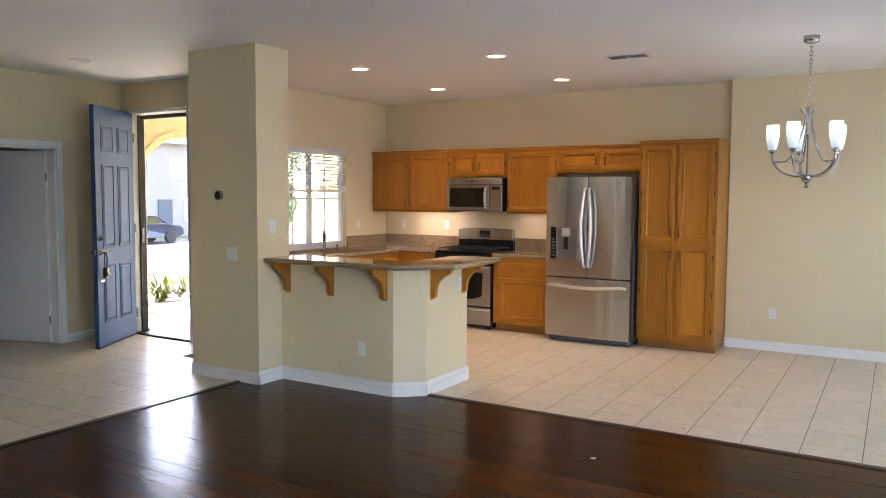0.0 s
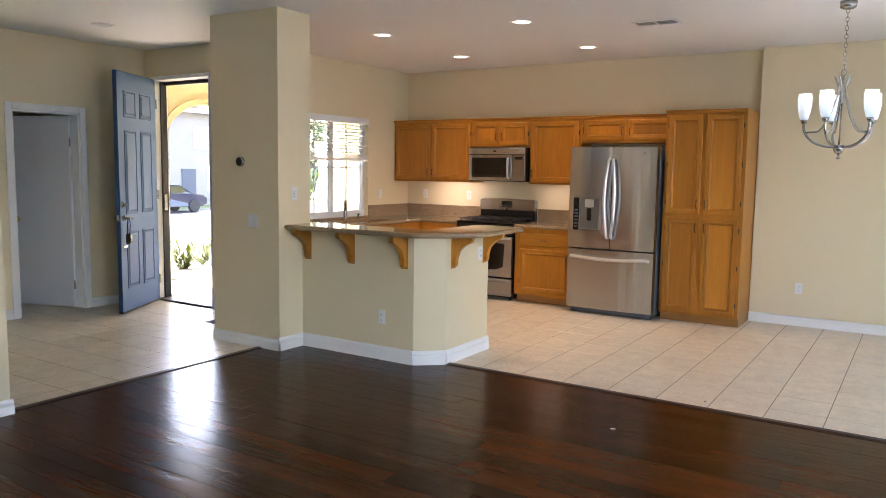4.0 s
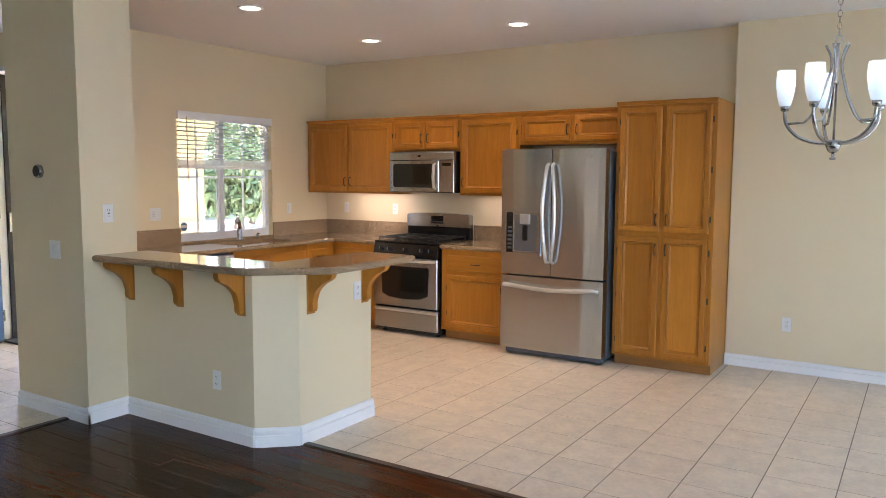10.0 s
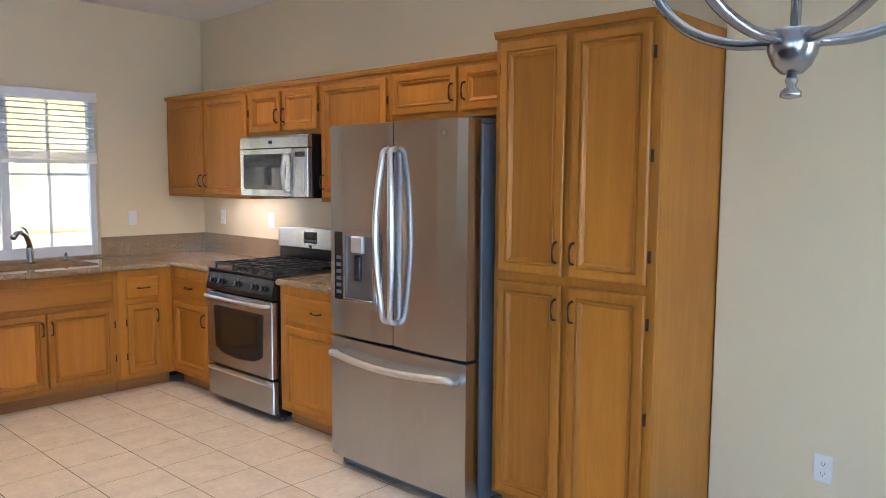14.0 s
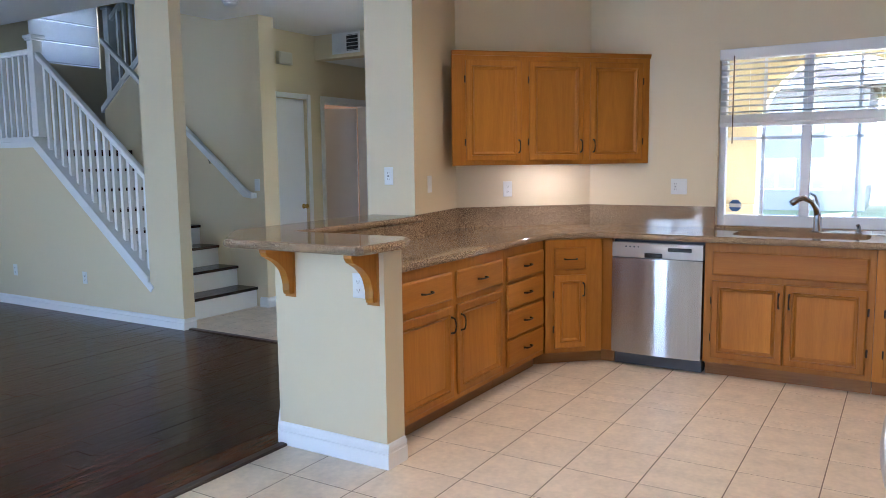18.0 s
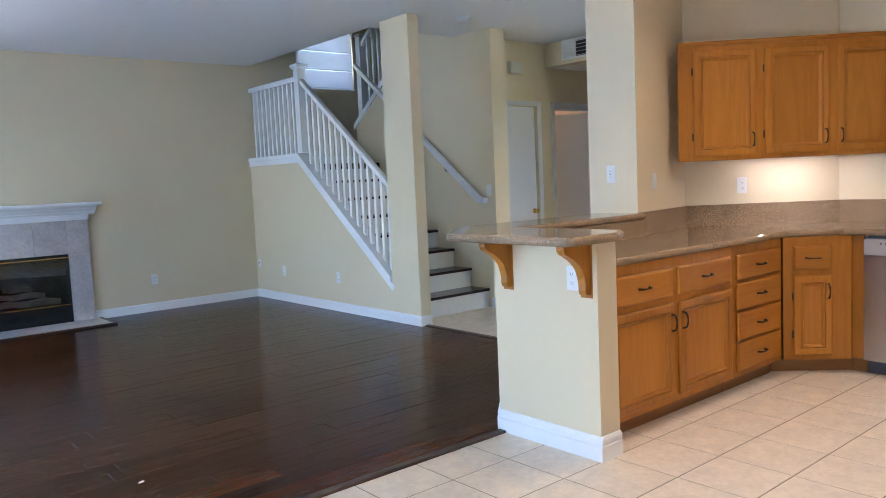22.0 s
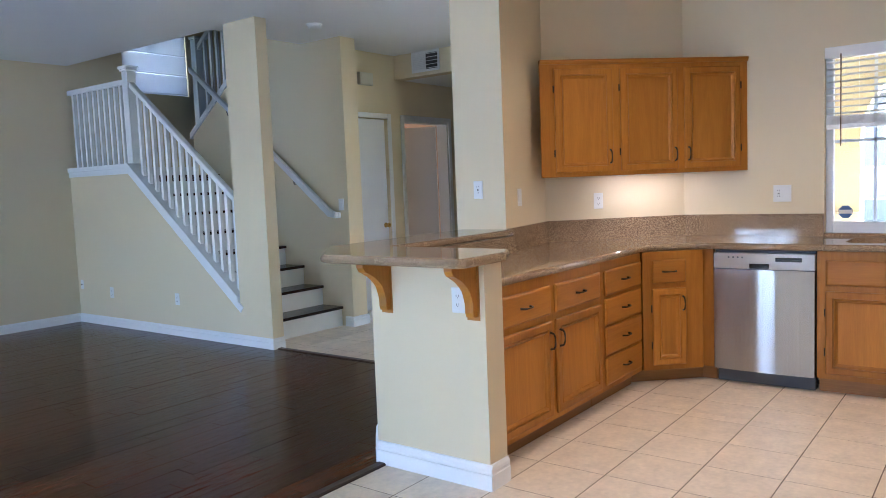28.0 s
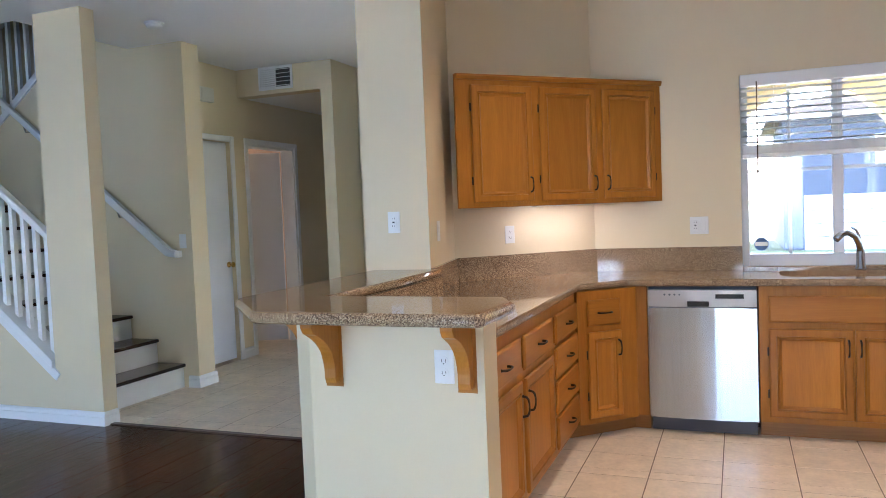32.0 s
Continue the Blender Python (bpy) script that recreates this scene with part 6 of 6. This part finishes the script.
tree(-14.2, 4.6, -0.87, 4.6, 1.55, 3)
tree(-23.0, 20.5, -0.85, 7.0, 2.8, 9)
tree(-10.8, 8.4, -0.85, 3.2, 1.2, 15)
for x, y, s, sd_ in ((-5.4, 0.55, 0.42, 21), (-4.9, -0.35, 0.3, 25), (-5.9, 1.4, 0.36, 31)):
    b = thing("bush", pose(x, y, -0.42), "low green garden plant by the porch", "bush", "garden plants")
    rnd = random.Random(sd_)
    bm = bmesh.new()
    for _ in range(260):
        a, l, tip = rnd.uniform(0, 6.28), s * rnd.uniform(0.7, 1.3), rnd.uniform(0.25, 0.9)
        u, v = Vector((math.cos(a), math.sin(a), 0)), Vector((-math.sin(a), math.cos(a), 0))
        pts = [u * (l * q) + Vector((0, 0, tip * l * 1.5 * math.sin(q * 2.2))) for q in (0, 0.35, 0.7, 1.0)]
        wd = (0.007, 0.014, 0.010, 0.002)
        rows = [(bm.verts.new(p + v * d), bm.verts.new(p - v * d)) for p, d in zip(pts, wd)]
        for (a0, a1), (b0, b1) in zip(rows, rows[1:]):
            bm.faces.new((a0, a1, b1, b0))
    part("leaves", bm, BUSHLEAF, b)
    part("flower_stalks", tube([(0, 0, 0), (0.03, 0.02, s * 1.2)], 0.006, 6), LEAF, b)


def car(m, paint, label):
    c = thing("car", m, label, "car", "parked cars")
    side = [(-2.2, 0.42), (-2.15, 0.72), (-1.9, 0.88), (-1.25, 0.96), (-0.6, 1.38), (0.7, 1.42), (1.45, 1.02), (2.1, 0.92), (2.22, 0.6), (2.15, 0.38), (1.85, 0.30), (-1.85, 0.30)]
    bm = prism(side, -0.84, 0.84, "y")
    for v in bm.verts:
        if v.co.z > 1.0:
            v.co.y *= 0.80
        elif v.co.z < 0.5:
            v.co.y *= 0.95
    part("body", bm, paint, c)
    for s in (-1, 1):
        part("side_window", prism([(-1.05, 1.0), (-0.55, 1.33), (0.05, 1.36), (0.05, 1.0)], s * 0.775, s * 0.80, "y"), DARKGLASS, c)
        part("side_window", prism([(0.10, 1.0), (0.10, 1.36), (0.65, 1.36), (1.2, 1.03)], s * 0.775, s * 0.80, "y"), DARKGLASS, c)
        for x in (-1.38, 1.38):
            w = part("wheel", lathe([(0.20, -0.10), (0.31, -0.10), (0.33, -0.07), (0.33, 0.07), (0.31, 0.10), (0.20, 0.10)], 22), RUBBER, c)
            w.matrix_basis = pose(x, s * 0.76, 0.33, 90, 0, 0)
            part("rim", lathe([(0.0, -0.08), (0.20, -0.085), (0.20, 0.085), (0.0, 0.08)], 18), NICKEL, w)
        part("headlight", box(-2.17, s * 0.48, 0.62, -2.02, s * 0.76, 0.76, bevel=0.02), PLASTIC, c)
        part("tail_light", box(2.08, s * 0.5, 0.66, 2.2, s * 0.78, 0.82, bevel=0.02), STICKER, c)
    return c


car(pose(-26.4, 15.9, -0.87, 0, 0, -90), CARPAINT, "dark blue sedan parked at the kerb")


def house(x, y, rz, w, h, wall_m, label):
    t = thing("house", pose(x, y, -0.9, 0, 0, rz), label, "house", "houses across the street")
    dpt = 9.0
    part("wall", box(-w / 2, 0, 0, w / 2, dpt, h), wall_m, t)
    part("roof", prism([(-w / 2 - 0.6, h - 0.05), (w / 2 + 0.6, h - 0.05), (w / 2 + 0.6, h + 0.12), (0, h + 2.0), (-w / 2 - 0.6, h + 0.12)], -0.6, dpt + 0.6, "y"), ROOF, t)
    part("fascia", box(-w / 2 - 0.62, -0.64, h - 0.12, w / 2 + 0.62, -0.58, h + 0.1), TRIM, t)
    gd = part("garage_door", box(-w / 2 + 0.8, -0.06, 0, -w / 2 + 5.4, -0.01, 2.3), TRIM, t)
    for k in range(3):
        part("groove", box(-w / 2 + 0.8, -0.07, 0.55 * (k + 1), -w / 2 + 5.4, -0.062, 0.55 * (k + 1) + 0.03), SLOT, gd)
    for wx, wz, ww, wh in ((-2.8, 3.4, 1.6, 1.3), (1.2, 3.4, 1.2, 1.3), (3.6, 3.4, 1.2, 1.3), (2.2, 0.9, 1.6, 1.4), (4.4, 0.9, 1.2, 1.4)):
        wn_ = part("window", box(wx, -0.05, wz, wx + ww, 0.02, wz + wh), TRIM, t)
        for q in range(2):
            part("pane", box(wx + 0.08 + q * ww / 2, -0.06, wz + 0.08, wx + ww / 2 - 0.04 + q * ww / 2, -0.052, wz + wh - 0.08), FARPANE, wn_)
    part("door", box(0.3, -0.06, 0.1, 1.3, -0.01, 2.2), SIDING, t)
    return t


house(-30, 6.0, 90, 12.5, 5.6, SIDING, "blue grey two-storey house across the street")
house(-31, 20.5, 90, 13, 5.6, SIDING2, "pale stucco two-storey house across the street")
house(-31, -9.0, 90, 13, 5.4, SIDING2, "pale stucco two-storey house across the street")


# ---------------------------------------------------------------- floors
def block(name, x0, y0, x1, y1, z0, z1, ch, mat, parent, cache):
    """A tile or board with a chamfered top; equal ones share a mesh."""
    w, d = round(x1 - x0, 3), round(y1 - y0, 3)
    me = cache.get((w, d))
    if me is None:
        me = bpy.data.meshes.new(name)
        a, b = w / 2, d / 2
        v = [(-a, -b, z0), (a, -b, z0), (a, b, z0), (-a, b, z0), (-a, -b, z1 - ch), (a, -b, z1 - ch), (a, b, z1 - ch), (-a, b, z1 - ch),
             (-a + ch, -b + ch, z1), (a - ch, -b + ch, z1), (a - ch, b - ch, z1), (-a + ch, b - ch, z1)]
        f = [(3, 2, 1, 0), (8, 9, 10, 11)]
        for lo in (0, 4):
            f += [(lo + k, lo + (k + 1) % 4, lo + 4 + (k + 1) % 4, lo + 4 + k) for k in range(4)]
        me.from_pydata(v, [], f)
        me.materials.append(mat)
        cache[(w, d)] = me
    ob = new(name, me)
    ob.parent = parent
    ob.location = ((x0 + x1) / 2, (y0 + y1) / 2, 0)
    return ob


PITCH, JOINT, GX, GY = 0.3432, 0.0055, 4.18, -2.18


def tiled(name, x0, y0, x1, y1, skip=()):
    bed = structure(name, boxes((x0, y0, -0.12, x1, y1, -0.0015)), GROUT)
    cache = {}
    i0, i1 = math.floor((x0 - GX) / PITCH), math.ceil((x1 - GX) / PITCH)
    j0, j1 = math.floor((y0 - GY) / PITCH), math.ceil((y1 - GY) / PITCH)
    for i in range(i0, i1):
        for j in range(j0, j1):
            a, b = max(x0, GX + i * PITCH + JOINT / 2), min(x1, GX + (i + 1) * PITCH - JOINT / 2)
            c, d = max(y0, GY + j * PITCH + JOINT / 2), min(y1, GY + (j + 1) * PITCH - JOINT / 2)
            if b - a < 0.01 or d - c < 0.01 or any(s[0] <= a and b <= s[2] and s[1] <= c and d <= s[3] for s in skip):
                continue
            t = block("tile", a, c, b, d, -0.006, 0.0, 0.0012, TILE, bed, cache)
            t.rotation_euler = (0, 0, 0)
    return bed


tiled("floor_kitchen", 1.342, -3.475, 7.9, -0.001, ((0.6, -0.6, 4.4, 0.1),))
tiled("floor_sink_side", 0.3, -3.475, 1.338, -0.001, ((0.0, -4.0, 0.55, 0.1), (0.0, -0.6, 2, 0.1)))
tiled("floor_foyer", -3.2, -6.6, 1.28, -2.86, ((-0.1, -3.75, 1.5, -2.0),))
structure("floor_back_room", boxes((-3.25, -9.3, -0.12, -0.95, -6.6, -0.001)), TILE)
for q in ((1.345, -3.525, 7.9, -3.475), ):
    structure("threshold", box(q[0] + 1.54, q[1], -0.01, q[2], q[3], 0.012, bevel=0.006), STRIP)
th = structure("threshold", box(-1.06, -0.025, -0.01, 1.06, 0.025, 0.012, bevel=0.006), STRIP)
th.matrix_world = pose(1.305, -5.033, 0, 0, 0, 90)

bed = structure("floor_living", boxes((1.30, -9.3, -0.12, 7.9, -3.5, -0.004)), STRIP)
rnd = random.Random(4)
PW = 0.1275
for r in range(46):
    y0 = -9.3 + PW * r
    y1 = min(y0 + PW - 0.0012, -3.50)
    if y1 - y0 < 0.02:
        continue
    x = 1.30 - rnd.uniform(0, 0.8)
    while x < 7.9:
        ln = rnd.choice((0.45, 0.7, 0.95, 1.2, 1.45, 1.6))
        a, b = max(x, 1.31), min(x + ln - 0.0015, 7.9)
        if b - a > 0.03:
            block("plank", a, y0, b, y1, -0.006, 0.003 + rnd.uniform(0, 0.0012), 0.0009, PLANK, bed, {})
        x += ln
